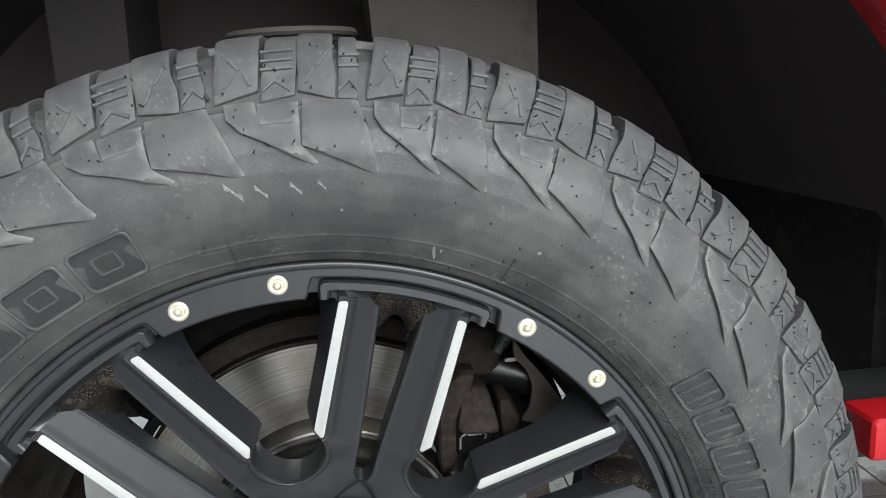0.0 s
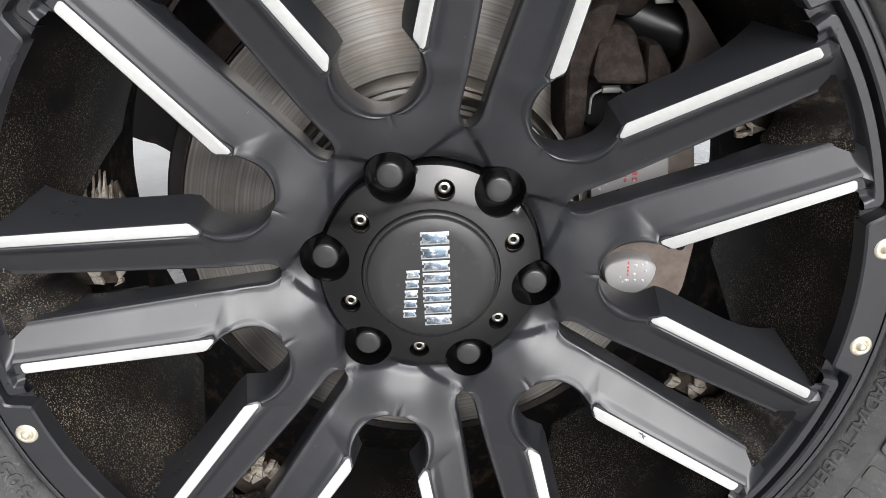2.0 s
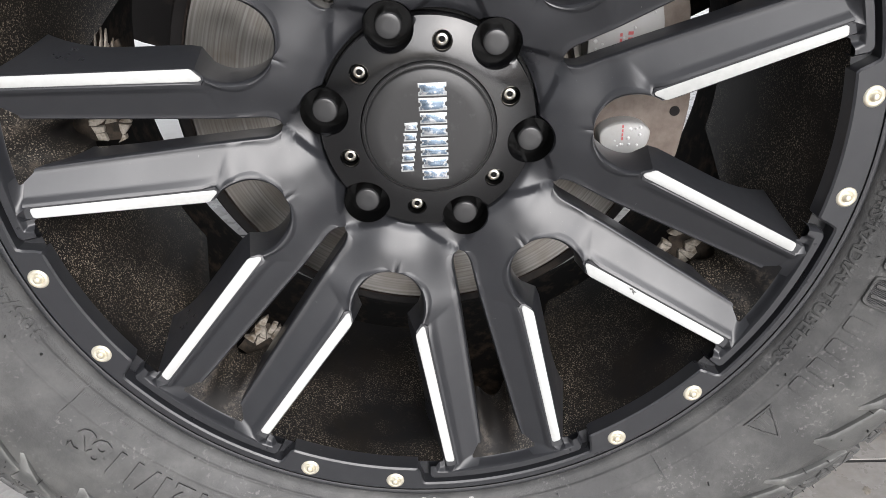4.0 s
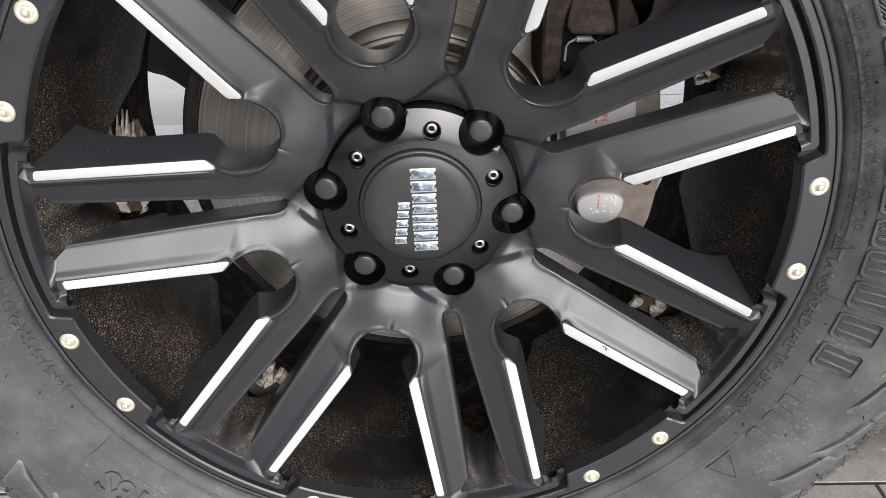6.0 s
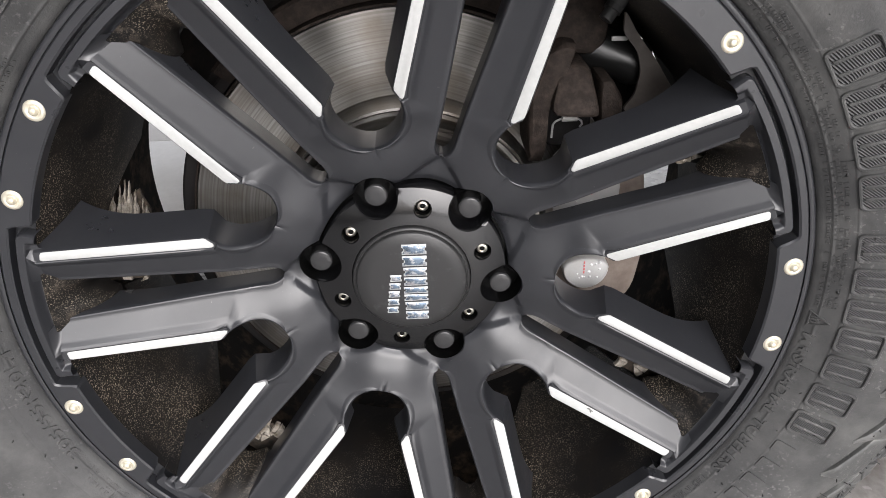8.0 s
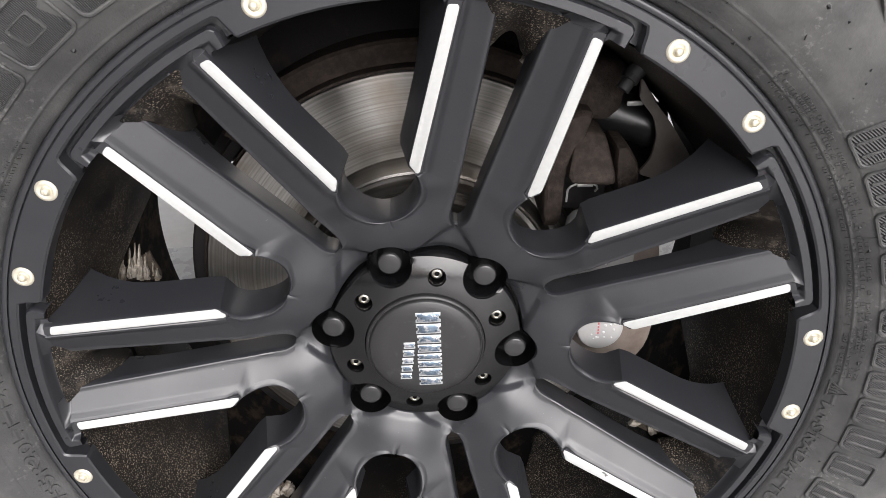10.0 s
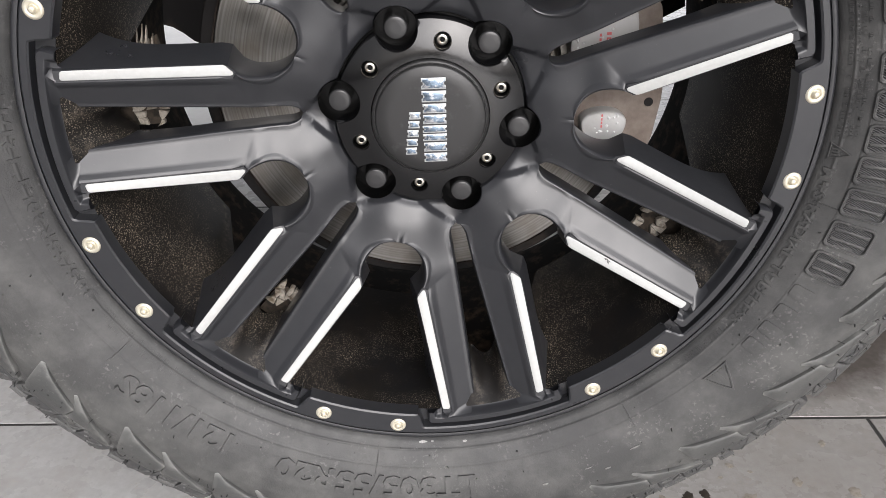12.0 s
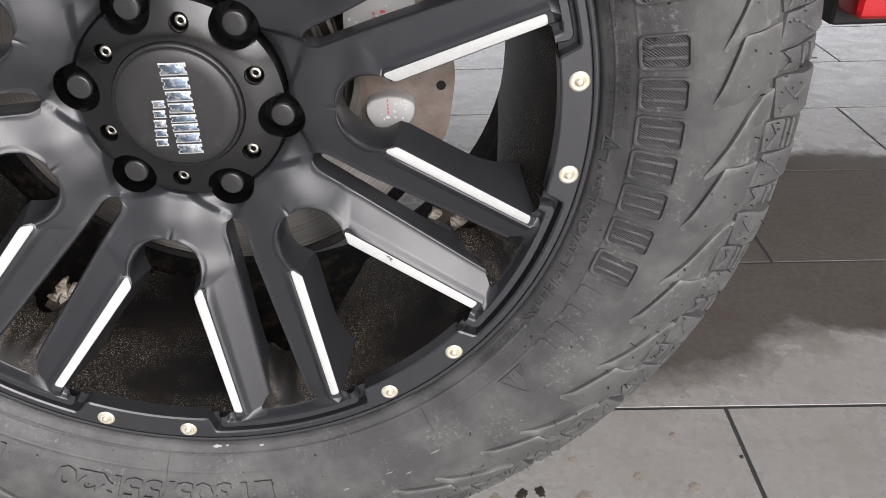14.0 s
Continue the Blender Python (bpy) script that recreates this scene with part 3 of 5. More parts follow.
def end_plate_mesh():
    """The stepped shoe where a twin spoke meets the rim: a raised border that wraps its ends, a floor inside it and a fall into the slot."""
    half, top_r, corner = 0.0588, 0.2613, 0.0052
    na, nr = 132, 36
    verts, faces = [], []

    def ease(t):
        t = min(1, max(0, t))
        return t * t * (3 - 2 * t)

    for i in range(na + 1):
        x = half * (2 * i / na - 1)
        bow = max(0.0, abs(x) - (half - corner))
        edge = top_r - corner + math.sqrt(max(corner * corner - bow * bow, 0))
        for j in range(nr + 1):
            foot = 0.2425 + 0.0062 * ease((abs(x) - 0.0445) / 0.004)
            r = foot + (edge - foot) * j / nr
            if r > top_r - corner and bow > 0:
                d = corner - math.hypot(bow, r - top_r + corner)
            else:
                d = min(half - abs(x), top_r - r)
            y = 0.0056 - 0.0031 * ease(d / 0.0015) + 0.0032 * ease((d - 0.0062) / 0.0026)
            # the floor falls off into the slot between the spokes, and into the dish beside them
            fall = 0.0065 * ease((d - 0.0062) / 0.004) + 0.9 * max(0.0, 0.2505 - r) if abs(x) < 0.0455 else 0.35 * max(0.0, 0.2535 - r) * ease((d - 0.005) / 0.002)
            if abs(x) < 0.02:
                fall -= 0.0016 * math.exp(-((r - 0.2500) / 0.0011) ** 2) * ease((0.02 - abs(x)) / 0.004)
            a = x / 0.2555
            verts.append((r * math.cos(a), y + fall, r * math.sin(a)))
    m = nr + 1
    for i in range(na):
        faces += [(i * m + j, i * m + j + 1, (i + 1) * m + j + 1, (i + 1) * m + j) for j in range(nr)]
    # its outer wall
    rim = [j for j in range(m)] + [i * m + nr for i in range(1, na + 1)] + [na * m + j for j in range(nr - 1, -1, -1)]
    low = len(verts)
    for k in rim:
        x, y, z = verts[k]
        verts.append((x, 0.017, z))
    faces += [(rim[k], rim[k + 1], low + k + 1, low + k) for k in range(len(rim) - 1)]
    return mesh(verts, faces, M_SATIN, sharp=50)


def ramp_mesh(sgn):
    """The end of a spoke: its face runs hollow up to the shoe's border, and a slanted facet falls from its ridge into the pocket."""
    n, k, verts = 10, 5, []
    for i in range(n + 1):
        t = i / n
        for j in range(n + k + 1):
            q = min(1.0, j / n)
            v0 = 0.0154 + 0.0210 * q
            y0 = 0.0058 + 0.0107 * (1 - q) - 0.0016 * min(1, max(0, (q - 0.75) / 0.15))
            v1 = 0.0215 + 0.0195 * q
            u1 = math.sqrt(0.2548 ** 2 - v1 ** 2)
            u, v = 0.2463 + (u1 - 0.2463) * t, v0 + (v1 - v0) * t
            y = y0 + (0.0034 - 0.0006 * max(0, q - 0.8) * 5 - y0) * t ** 1.4
            if j > n:
                f = (j - n) / k
                u, v, y = u + (-0.0022 - 0.0006 * t) * f, v + (0.0070 - 0.0006 * t) * f, y + (0.0022 + 0.0055 * t) * f
            verts.append((u, y, sgn * v))
    m = n + k + 1
    faces = [(i * m + j, i * m + j + 1, (i + 1) * m + j + 1, (i + 1) * m + j) for i in range(n) for j in range(m - 1)]
    rim = list(range(0, m * (n + 1), m)) + list(range(m * n + 1, m * (n + 1))) + list(range(m * n - 1, 0, -m)) + list(range(m - 2, 0, -1))
    low = len(verts)
    verts += [(verts[r][0], 0.022, verts[r][2]) for r in rim]
    faces += [(rim[r], rim[(r + 1) % len(rim)], low + (r + 1) % len(rim), low + r) for r in range(len(rim))]
    return mesh(verts, faces, M_SATIN, sharp=24)


def nub_mesh():
    """The small round nub at the slot's inner end."""
    y0 = hub_y(0.0945 * math.cos(radians(-STEP / 2)), 0.0945 * math.sin(radians(-STEP / 2)), 0)
    return mesh([(0.093 + r * math.cos(f), y0 + 0.0022 - h, r * math.sin(f)) for r, h in ((0.0024, -0.001), (0.0021, 0.0002), (0.0012, 0.0008), (0.0003, 0.001)) for f in [math.tau * i / 16 for i in range(16)]],
                [(k * 16 + i, k * 16 + (i + 1) % 16, (k + 1) * 16 + (i + 1) % 16, (k + 1) * 16 + i) for k in range(3) for i in range(16)], M_SATIN, sharp=60)


nub_me, ramp_up, ramp_down = nub_mesh(), ramp_mesh(1), ramp_mesh(-1)
spoke_me, strip_up, strip_down, plate_me = spoke_mesh(), strip_mesh(1), strip_mesh(-1), end_plate_mesh()
for k in range(7):
    turn = pose(0, 0, 0, 0, -(POCKET + STEP / 2 + STEP * k), 0)
    spoke = part("twin_spoke", spoke_me, wheel, "satin black twin spoke" if k == 0 else "")
    spoke.matrix_basis = turn
    for me in (strip_up, strip_down):
        part("accent_strip", me, spoke, "bare milled metal strip")
    part("end_shoe", plate_me, spoke)
    part("nub", nub_me, spoke)
    for me in (ramp_up, ramp_down):
        part("end_ramp", me, spoke)
    if k == 3:
        notch = [(0.0, 0.0), (0.0012, 0.0009), (0.0021, 0.0005), (0.0027, 0.0019), (0.0042, 0.0031), (0.0035, 0.0012), (0.0046, 0.0006), (0.0026, -0.0001), (0.0019, -0.0009), (0.0008, -0.0004)]
        part("nick", mesh([(0.169 + u * 1.4, rib_y(math.hypot(0.169, 0.038)) - 0.0009 - 0.29 * u, -0.0366 - v) for u, v in notch], [tuple(range(10))], M_NICK, False), spoke, "dark scratch in the milled strip")

# hub casting with six nut wells
nearby = [(x, z) for i in range(-90, 91) for j in range(-90, 91) for x, z in [(i * 0.00115 + 0.0002 * (j % 3), j * 0.00115)]
          if 0.0725 < math.hypot(x, z) < HUB_EDGE - 0.001 and all(math.hypot(x - a, z - b) > 0.0175 for a, b in nut_at)]
hub_outline = ring(HUB_EDGE, 210, a0=radians(POCKET))


def bitten(r, n, bite, clear):
    """A circle from which the nut wells bite pieces."""
    loop = []
    for i in range(n):
        a = math.tau * i / n
        p = (r * math.cos(a), r * math.sin(a))
        near = min(nut_at, key=lambda q: math.hypot(p[0] - q[0], p[1] - q[1]))
        if math.hypot(p[0] - near[0], p[1] - near[1]) > bite:
            loop.append(p)
            continue
        d = math.hypot(*near)
        ux, uz = near[0] / d, near[1] / d
        tang = -uz * p[0] + ux * p[1]
        depth = math.sqrt(max(bite * bite - tang * tang, 0))
        loop.append((near[0] + clear * depth * ux - tang * uz, near[1] + clear * depth * uz + tang * ux))
    return loop


hub_me = rolled(hub_outline, [bitten(0.0724, 420, 0.0156, 1)], nearby, lambda x, z: hub_y(x, z), 0.02, M_SATIN, 40, 0.0007, 0.0016, False)
exact_normals(hub_me, hub_normal, lambda x, z: True)
part("hub", hub_me, wheel, "satin black hub casting with six nut wells")


def plate_y(x, z):
    r = max(math.hypot(x, z), 0.0431)
    return 0.0422 + 0.0075 * ((r - 0.043) / 0.028) ** 1.6


screw_at = [(0.0557 * math.cos(radians(NUT_A - 30 + 60 * k)), 0.0557 * math.sin(radians(NUT_A - 30 + 60 * k))) for k in range(6)]
plate_fill = [(x, z) for i in range(-30, 31) for j in range(-30, 31) for x, z in [(i * 0.0025 + 0.0004 * (j % 3), j * 0.0025)]
              if 0.046 < math.hypot(x, z) < 0.0695 and all(math.hypot(x - a, z - b) > 0.0172 for a, b in nut_at) and all(math.hypot(x - a, z - b) > 0.0075 for a, b in screw_at)]
cover = part("hub_cover", rolled(bitten(0.0704, 420, 0.0150, -1), [ring(0.0432, 120)] + [ring(0.0058, 36, *s) for s in screw_at], plate_fill, plate_y, 0.02, M_COVER, 40, 0.0007, 0.0011),
             wheel, "black bolt-on hub cover")
verts, faces = revolve([(0.001, 0.0662), (0.0735, 0.0662), (0.074, 0.068), (0.074, 0.1), (0.001, 0.1)], 96)
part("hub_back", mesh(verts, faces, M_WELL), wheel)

# centre cap
verts, faces = revolve([(0.0432, 0.054), (0.0432, 0.0405), (0.0427, 0.0394), (0.0416, 0.039), (0.0412, 0.0396), (0.0408, 0.0396), (0.0402, 0.0374), (0.0392, 0.0366), (0.03, 0.0362), (0.0001, 0.0361)], 128)
cap = part("centre_cap", mesh(verts, faces, M_CAP, sharp=50), wheel, "round black centre cap with a worn silver emblem")


def emblem(x0, x1, z0, z1, y, h, mat, cut=0.0005):
    """A worn plain block with a shallow waist."""
    flat = [(0, 0), (1, 0), (1, 0.3), (0.93, 0.38), (0.93, 0.62), (1, 0.7), (1, 1), (0, 1), (0, 0.7), (0.07, 0.62), (0.07, 0.38), (0, 0.3)]
    loops = []
    for lift, k in ((0.0, 0.0), (0.6, 0.0), (1.0, cut)):
        loops.append([(x0 + k + (x1 - x0 - 2 * k) * u, y - h * lift, z0 + k + (z1 - z0 - 2 * k) * v) for u, v in flat])
    return solid(loops, mat)


blocks = [(-0.006, 0.0117, 0.0138 + 0.0095 * i, 0.022 + 0.0095 * i) for i in range(2)] + [(-0.0055, 0.0115, -0.0027 + 0.0082 * i, 0.0043 + 0.0082 * i) for i in range(2)]
blocks += [(-0.006, 0.0117, -0.0158 + 0.0064 * i, -0.0103 + 0.0064 * i) for i in range(2)] + [(-0.0055, 0.0115, -0.0322 + 0.0082 * i, -0.0252 + 0.0082 * i) for i in range(2)]
blocks += [(-0.0155 - 0.0009 * i, -0.0072 - 0.0009 * i, 0.0012 - 0.0068 * i, 0.0066 - 0.0068 * i) for i in range(5)]
for x0, x1, z0, z1 in blocks:
    bar = part("emblem_bar", emblem(x0, x1, z0, z1, 0.0364, 0.0006, M_FOIL), cap, "plain worn silver block")
    part("foil", emblem(x0 + 0.0009, x1 - 0.0009, z0 + 0.0009, z1 - 0.0009, 0.0359, 0.0003, M_CHROME, 0.0002), bar, "blue-grey chrome foil")

# cover screws, nuts, rim screws
verts, faces = revolve([(0.0016, 0.0012), (0.0019, 0.0003), (0.0024, 0.0), (0.0036, 0.0003), (0.0043, 0.0012), (0.0043, 0.012)], 24)
screw_me = mesh(verts, faces, M_SCREW)
socket_me = mesh([(0.0017 * math.cos(math.tau * i / 6), 0.0004, 0.0017 * math.sin(math.tau * i / 6)) for i in range(6)] + [(0.0014 * math.cos(math.tau * i / 6), 0.0012, 0.0014 * math.sin(math.tau * i / 6)) for i in range(6)],
                 [tuple(range(6, 12))] + [(i, (i + 1) % 6, 6 + (i + 1) % 6, 6 + i) for i in range(6)], M_WELL, False)
for k, (x, z) in enumerate(screw_at):
    s = part("cover_screw", screw_me, wheel, "zinc socket screw" if k == 0 else "")
    s.location = (x, 0.0492, z)
    part("socket", socket_me, s, "hex socket with its shade in a near-black colour" if k == 0 else "")
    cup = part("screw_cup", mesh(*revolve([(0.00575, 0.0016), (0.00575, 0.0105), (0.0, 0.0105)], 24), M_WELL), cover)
    cup.location = (x, 0.0452, z)


def nut_mesh():
    loops = []
    for y, r, lobes in ((0.075, 0.0112, 0), (0.069, 0.0112, 0), (0.067, 0.0092, 1), (0.0535, 0.0088, 1), (0.0522, 0.0088, 0), (0.0509, 0.0083, 0), (0.0502, 0.0076, 0), (0.05, 0.0071, 0), (0.05, 0.003, 0)):
        loops.append([((r - (0.0008 if lobes and i % 4 >= 2 else 0)) * math.cos(math.tau * i / 28), y, (r - (0.0008 if lobes and i % 4 >= 2 else 0)) * math.sin(math.tau * i / 28)) for i in range(28)])
    return solid(loops, M_NUT, 40)


nut_me = nut_mesh()
for k, (x, z) in enumerate(nut_at):
    n = part("lug_nut", nut_me, wheel, "gloss black splined lug nut" if k == 0 else "")
    n.location = (x, 0, z)
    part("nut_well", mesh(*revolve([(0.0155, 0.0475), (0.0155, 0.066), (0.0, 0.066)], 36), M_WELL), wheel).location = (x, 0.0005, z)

# dish: the dusty wall behind the lip; deep in the pockets, a shallow web between the twin spokes
def dish_end(a):
    d = abs((a - POCKET + STEP / 2) % STEP - STEP / 2)
    t = min(1, max(0, (d - 10.0) / 11.0))
    notch = 0.012 * max(0.0, 1 - ((d - STEP / 2) / 2.6) ** 2)
    f = min(1, max(0, (d - 17.0) / 4.0))
    return 0.2335 - 0.0165 * f * f * (3 - 2 * f) + notch * f, 0.165 - 0.113 * t


verts, faces, DN, DM = [], [], 630, 16
for i in range(DN):
    a = 360 * i / DN
    r1, y1 = dish_end(a)
    for j in range(DM):
        t = (j / (DM - 1)) ** 1.3
        r = r1 + (0.2505 - r1) * (1 - t) ** 2.0
        y = 0.0105 + (y1 - 0.0105) * t + (0.0015 if j == DM - 1 else 0)
        verts.append((r * math.cos(radians(a)), y, r * math.sin(radians(a))))
    verts.append(((r1 + 0.008) * math.cos(radians(a)), y1 + 0.005, (r1 + 0.008) * math.sin(radians(a))))
m = DM + 1
faces = [(i * m + j, i * m + j + 1, (i + 1) % DN * m + j + 1, (i + 1) % DN * m + j) for i in range(DN) for j in range(m - 1)]
part("dish", mesh(verts, faces, M_BARREL, sharp=50), wheel, "black cast dish speckled with brown dust")
# tyre valve
va, vy = Vector((math.cos(radians(52.0)), 0.0, math.sin(radians(52.0)))), Vector((0.0, 0.078, 0.0))
valve = part("valve_stem", tube([va * 0.242 + vy, va * 0.2335 + vy, va * 0.233 + vy, va * 0.2285 + vy * 0.98], 0.0062, M_PLASTIC, 18), wheel, "black rubber tyre valve")
part("valve_cap", tube([va * 0.2285 + vy * 0.98, va * 0.2275 + vy * 0.975, va * 0.2215 + vy * 0.955], 0.0048, M_PLASTIC, 18), valve)

# rim: flange ring with seven cut-outs, barrel, rim screws
def lip_inner(a):
    d = abs((a - POCKET) % STEP - STEP / 2)
    t = min(1, max(0, (d - 13.75) / 1.3))
    return 0.2638 + (0.2497 - 0.2638) * t * t * (3 - 2 * t)


lip_out = ring(0.2705, 420)
lip_in = [(lip_inner(a) * math.cos(radians(a)), lip_inner(a) * math.sin(radians(a))) for a in [i * 0.4 for i in range(900)]]
part("rim_lip", rolled(lip_out, [lip_in], [], lambda x, z: 0.001, 0.014, M_SATIN, 40, 0.0013, 0.0011), wheel, "satin black rim lip")
verts, faces = revolve([(0.2705, 0.001), (0.2722, 0.0002), (0.2738, 0.0006), (0.2748, 0.0022), (0.275, 0.006), (0.272, 0.012)], 280)
part("groove_floor", mesh(*revolve([(0.2515, 0.0125), (0.258, 0.012), (0.2655, 0.0118)], 240), M_SATIN), wheel)
part("rim_flange", mesh(verts, faces, M_SATIN, sharp=60), wheel)
verts, faces = revolve([(0.268, 0.0135), (0.2515, 0.0138), (0.2535, 0.016), (0.2555, 0.03), (0.25, 0.06), (0.2435, 0.1), (0.2415, 0.165), (0.2435, 0.175), (0.2435, 0.22), (0.249, 0.24), (0.262, 0.246),
                        (0.272, 0.24), (0.27, 0.225), (0.258, 0.22), (0.252, 0.2), (0.25, 0.1), (0.26, 0.04), (0.272, 0.02)], 168)
part("rim_barrel", mesh(verts, faces, M_INNER, sharp=40), wheel, "black rim barrel with brown road dust")
verts, faces = revolve([(0.0, -0.0036), (0.0014, -0.0035), (0.0023, -0.0029), (0.0027, -0.0012), (0.0031, -0.0007), (0.0042, -0.0014), (0.0054, -0.0014), (0.0065, -0.0006), (0.007, 0.0005), (0.007, 0.002)], 32)
rivet_me = mesh(verts, faces, M_ZINC, sharp=45)
for k in range(7):
    for d in (-7.03, 7.03):
        a = radians(POCKET + STEP * k + d)
        s = part("rim_screw", rivet_me, wheel, "pale zinc rim screw" if k == 0 else "")
        s.location = (0.2615 * math.cos(a), 0.0012, 0.2615 * math.sin(a))

# ---- tyre ----
TYRE = [(0.2738, 0.012), (0.2748, 0.004), (0.2765, -0.0008), (0.2785, -0.0022), (0.283, -0.0065), (0.292, -0.013), (0.302, -0.0185), (0.312, -0.0225), (0.324, -0.0258), (0.336, -0.0275), (0.348, -0.0272),
        (0.360, -0.0235), (0.371, -0.016), (0.381, -0.0075), (0.391, -0.0005), (0.4, 0.007), (0.4065, 0.0175), (0.4095, 0.04), (0.409, 0.08), (0.409, 0.126), (0.408, 0.172),
        (0.4055, 0.207), (0.403, 0.226), (0.39, 0.25), (0.36, 0.278), (0.336, 0.282), (0.30, 0.27), (0.276, 0.25), (0.273, 0.24)]
T_S = [0.0]
for (ra, ya), (rb, yb) in zip(TYRE, TYRE[1:]):
    T_S.append(T_S[-1] + math.hypot(rb - ra, yb - ya))
T_R, T_Y = [p[0] for p in TYRE], [p[1] for p in TYRE]


def s_of_r(r):
    """The way along the outer sidewall at which it has a radius."""
    return float(np.interp(r, T_R[:20], T_S[:20]))


def s_of_y(y):
    """The way along the tread at which it has a depth."""
    return float(np.interp(y, T_Y[13:24], T_S[13:24]))


def settle(p, low):
    """Presses the tyre flat on the floor, with a slight bulge above it."""
    x, y, z = p
    h = z + HUB_Z
    if h < 0.09 and y < 0.126:
        y -= 0.005 * max(0, 1 - max(h, 0) / 0.09) ** 2 * (1 if y < 0.05 else 0.3)
    return (x, y, max(h, low) - HUB_Z)


def on_tyre(a, s, h, low=0.0006):
    r, y = float(np.interp(s, T_S, T_R)), float(np.interp(s, T_S, T_Y))
    e = 0.004
    dr, dy = np.interp(s + e, T_S, T_R) - np.interp(s - e, T_S, T_R), np.interp(s + e, T_S, T_Y) - np.interp(s - e, T_S, T_Y)
    q = math.hypot(dr, dy)
    r, y = r + h * dy / q, y - h * dr / q
    return settle((r * math.cos(radians(a)), y, r * math.sin(radians(a))), low)


NT = 300


def ridge(s):
    """Low moulded rings: one under the shoulder, two beside the bead."""
    return sum(h * max(0.0, 1 - abs(s - s_of_r(r)) / w) for r, h, w in ((0.3722, 0.0011, 0.0016), (0.2825, 0.0006, 0.0012), (0.2945, 0.0004, 0.0012)))


fine = sorted(set(T_S + [T_S[3] + (T_S[16] - T_S[3]) * i / 40 for i in range(41)] + [s_of_r(r) + d for r in (0.3722, 0.2825, 0.2945) for d in (-0.0017, -0.0008, 0, 0.0008, 0.0017)]))
verts = [on_tyre(360 * i / NT, s, ridge(s), 0.003) for i in range(NT) for s in fine]
m = len(fine)
faces = [(i * m + j, i * m + j + 1, (i + 1) % NT * m + j + 1, (i + 1) % NT * m + j) for i in range(NT) for j in range(m - 1)]
tyre = part("tyre", mesh(verts, faces, M_RUBBER, sharp=60), wheel, "dusty black all-terrain truck tyre")
DEG = 0.00611            # the arc of one degree at the lugs


def relief(poly, height, mat, bevel=0.0008, grid=0.004, sharp=38):
    """The plan of a raised block: poly holds (degrees clockwise, s) corners, height(x, s) its height. Gives points (x, y, s) and faces."""
    pts = []
    q = [(c * DEG, s) for c, s in poly]
    for (ax, az), (bx, bz) in zip(q, q[1:] + q[:1]):
        n = max(1, int(math.hypot(bx - ax, bz - az) / grid))
        pts += [(ax + (bx - ax) * i / n, az + (bz - az) * i / n) for i in range(n)]
    area = sum(a[0] * b[1] - b[0] * a[1] for a, b in zip(pts, pts[1:] + pts[:1]))
    sign = 1 if area > 0 else -1
    inset = []
    for i, p in enumerate(pts):
        a, b = pts[i - 1], pts[(i + 1) % len(pts)]
        d = Vector((b[0] - a[0], b[1] - a[1])).normalized()
        inset.append((p[0] - sign * d.y * bevel, p[1] + sign * d.x * bevel))
    x0, x1, z0, z1 = min(p[0] for p in pts), max(p[0] for p in pts), min(p[1] for p in pts), max(p[1] for p in pts)
    fill = [(x0 + grid * (i + 0.5 * (j % 2)), z0 + grid * j) for i in range(int((x1 - x0) / grid) + 1) for j in range(1, int((z1 - z0) / grid) + 1)]
    fill = [p for p in fill if min(math.hypot(p[0] - e[0], p[1] - e[1]) for e in pts) > 0.0022] + inset

    def top(x, z):
        rim = min(abs(x - e[0]) + abs(z - e[1]) for e in pts) < 2e-5
        return -height(x, z) + (0.75 * bevel if rim else 0)

    me = cut_sheet(pts, [], fill, top, 0.1, mat, sharp)
    co, fs = [tuple(v.co) for v in me.vertices], [tuple(p.vertices) for p in me.polygons]
    bpy.data.meshes.remove(me)
    return co, fs


def laid(plan, a, mat, k=1.0, sharp=38):
    """Lays a plan on the tyre at an angle, stretched along it by k."""
    return mesh([on_tyre(a - k * x / DEG, z, -y if y < 0.03 else -0.001) for x, y, z in plan[0]], plan[1], mat, sharp=sharp)


PITCHES = 26
S_TOP = s_of_y(0.064)


def block_height(s):
    t = min(1, max(0, (s - s_of_r(0.377)) / (s_of_r(0.4064) - s_of_r(0.377))))
    return 0.0026 + 0.0062 * t


def bridge_height(s):
    t = min(1, max(0, (s - s_of_r(0.385)) / (s_of_r(0.4064) - s_of_r(0.385))))
    return block_height(s) * (0.84 - 0.04 * t)


def lug_height(tip_c, tip_r):
    tx, ts = tip_c * DEG, s_of_r(tip_r)

    def h(x, s):
        return 0.0036 * min(1.0, max(0.2, (math.hypot(x - tx, s - ts) - 0.0005) / 0.0125))
    return h


rnd = random.Random(5)
LUG_A = relief([(c, s_of_r(r)) for c, r in ((0.2, 0.3749), (0.35, 0.3665), (1.5, 0.3595), (6.2, 0.3450), (8.5, 0.3385), (8.8, 0.3402), (7.2, 0.3502), (7.1, 0.3640), (6.6, 0.3655), (6.2, 0.3622), (3.4, 0.3622),
                                            (3.0, 0.3749))], lug_height(8.7, 0.3385), M_RUBBER)
LUG_B = relief([(c, s_of_r(r)) for c, r in ((7.25, 0.3500), (11.6, 0.3412), (14.6, 0.3348), (15.0, 0.3365), (14.1, 0.3520), (12.5, 0.3749), (7.4, 0.3749))], lug_height(15.0, 0.3350), M_RUBBER)
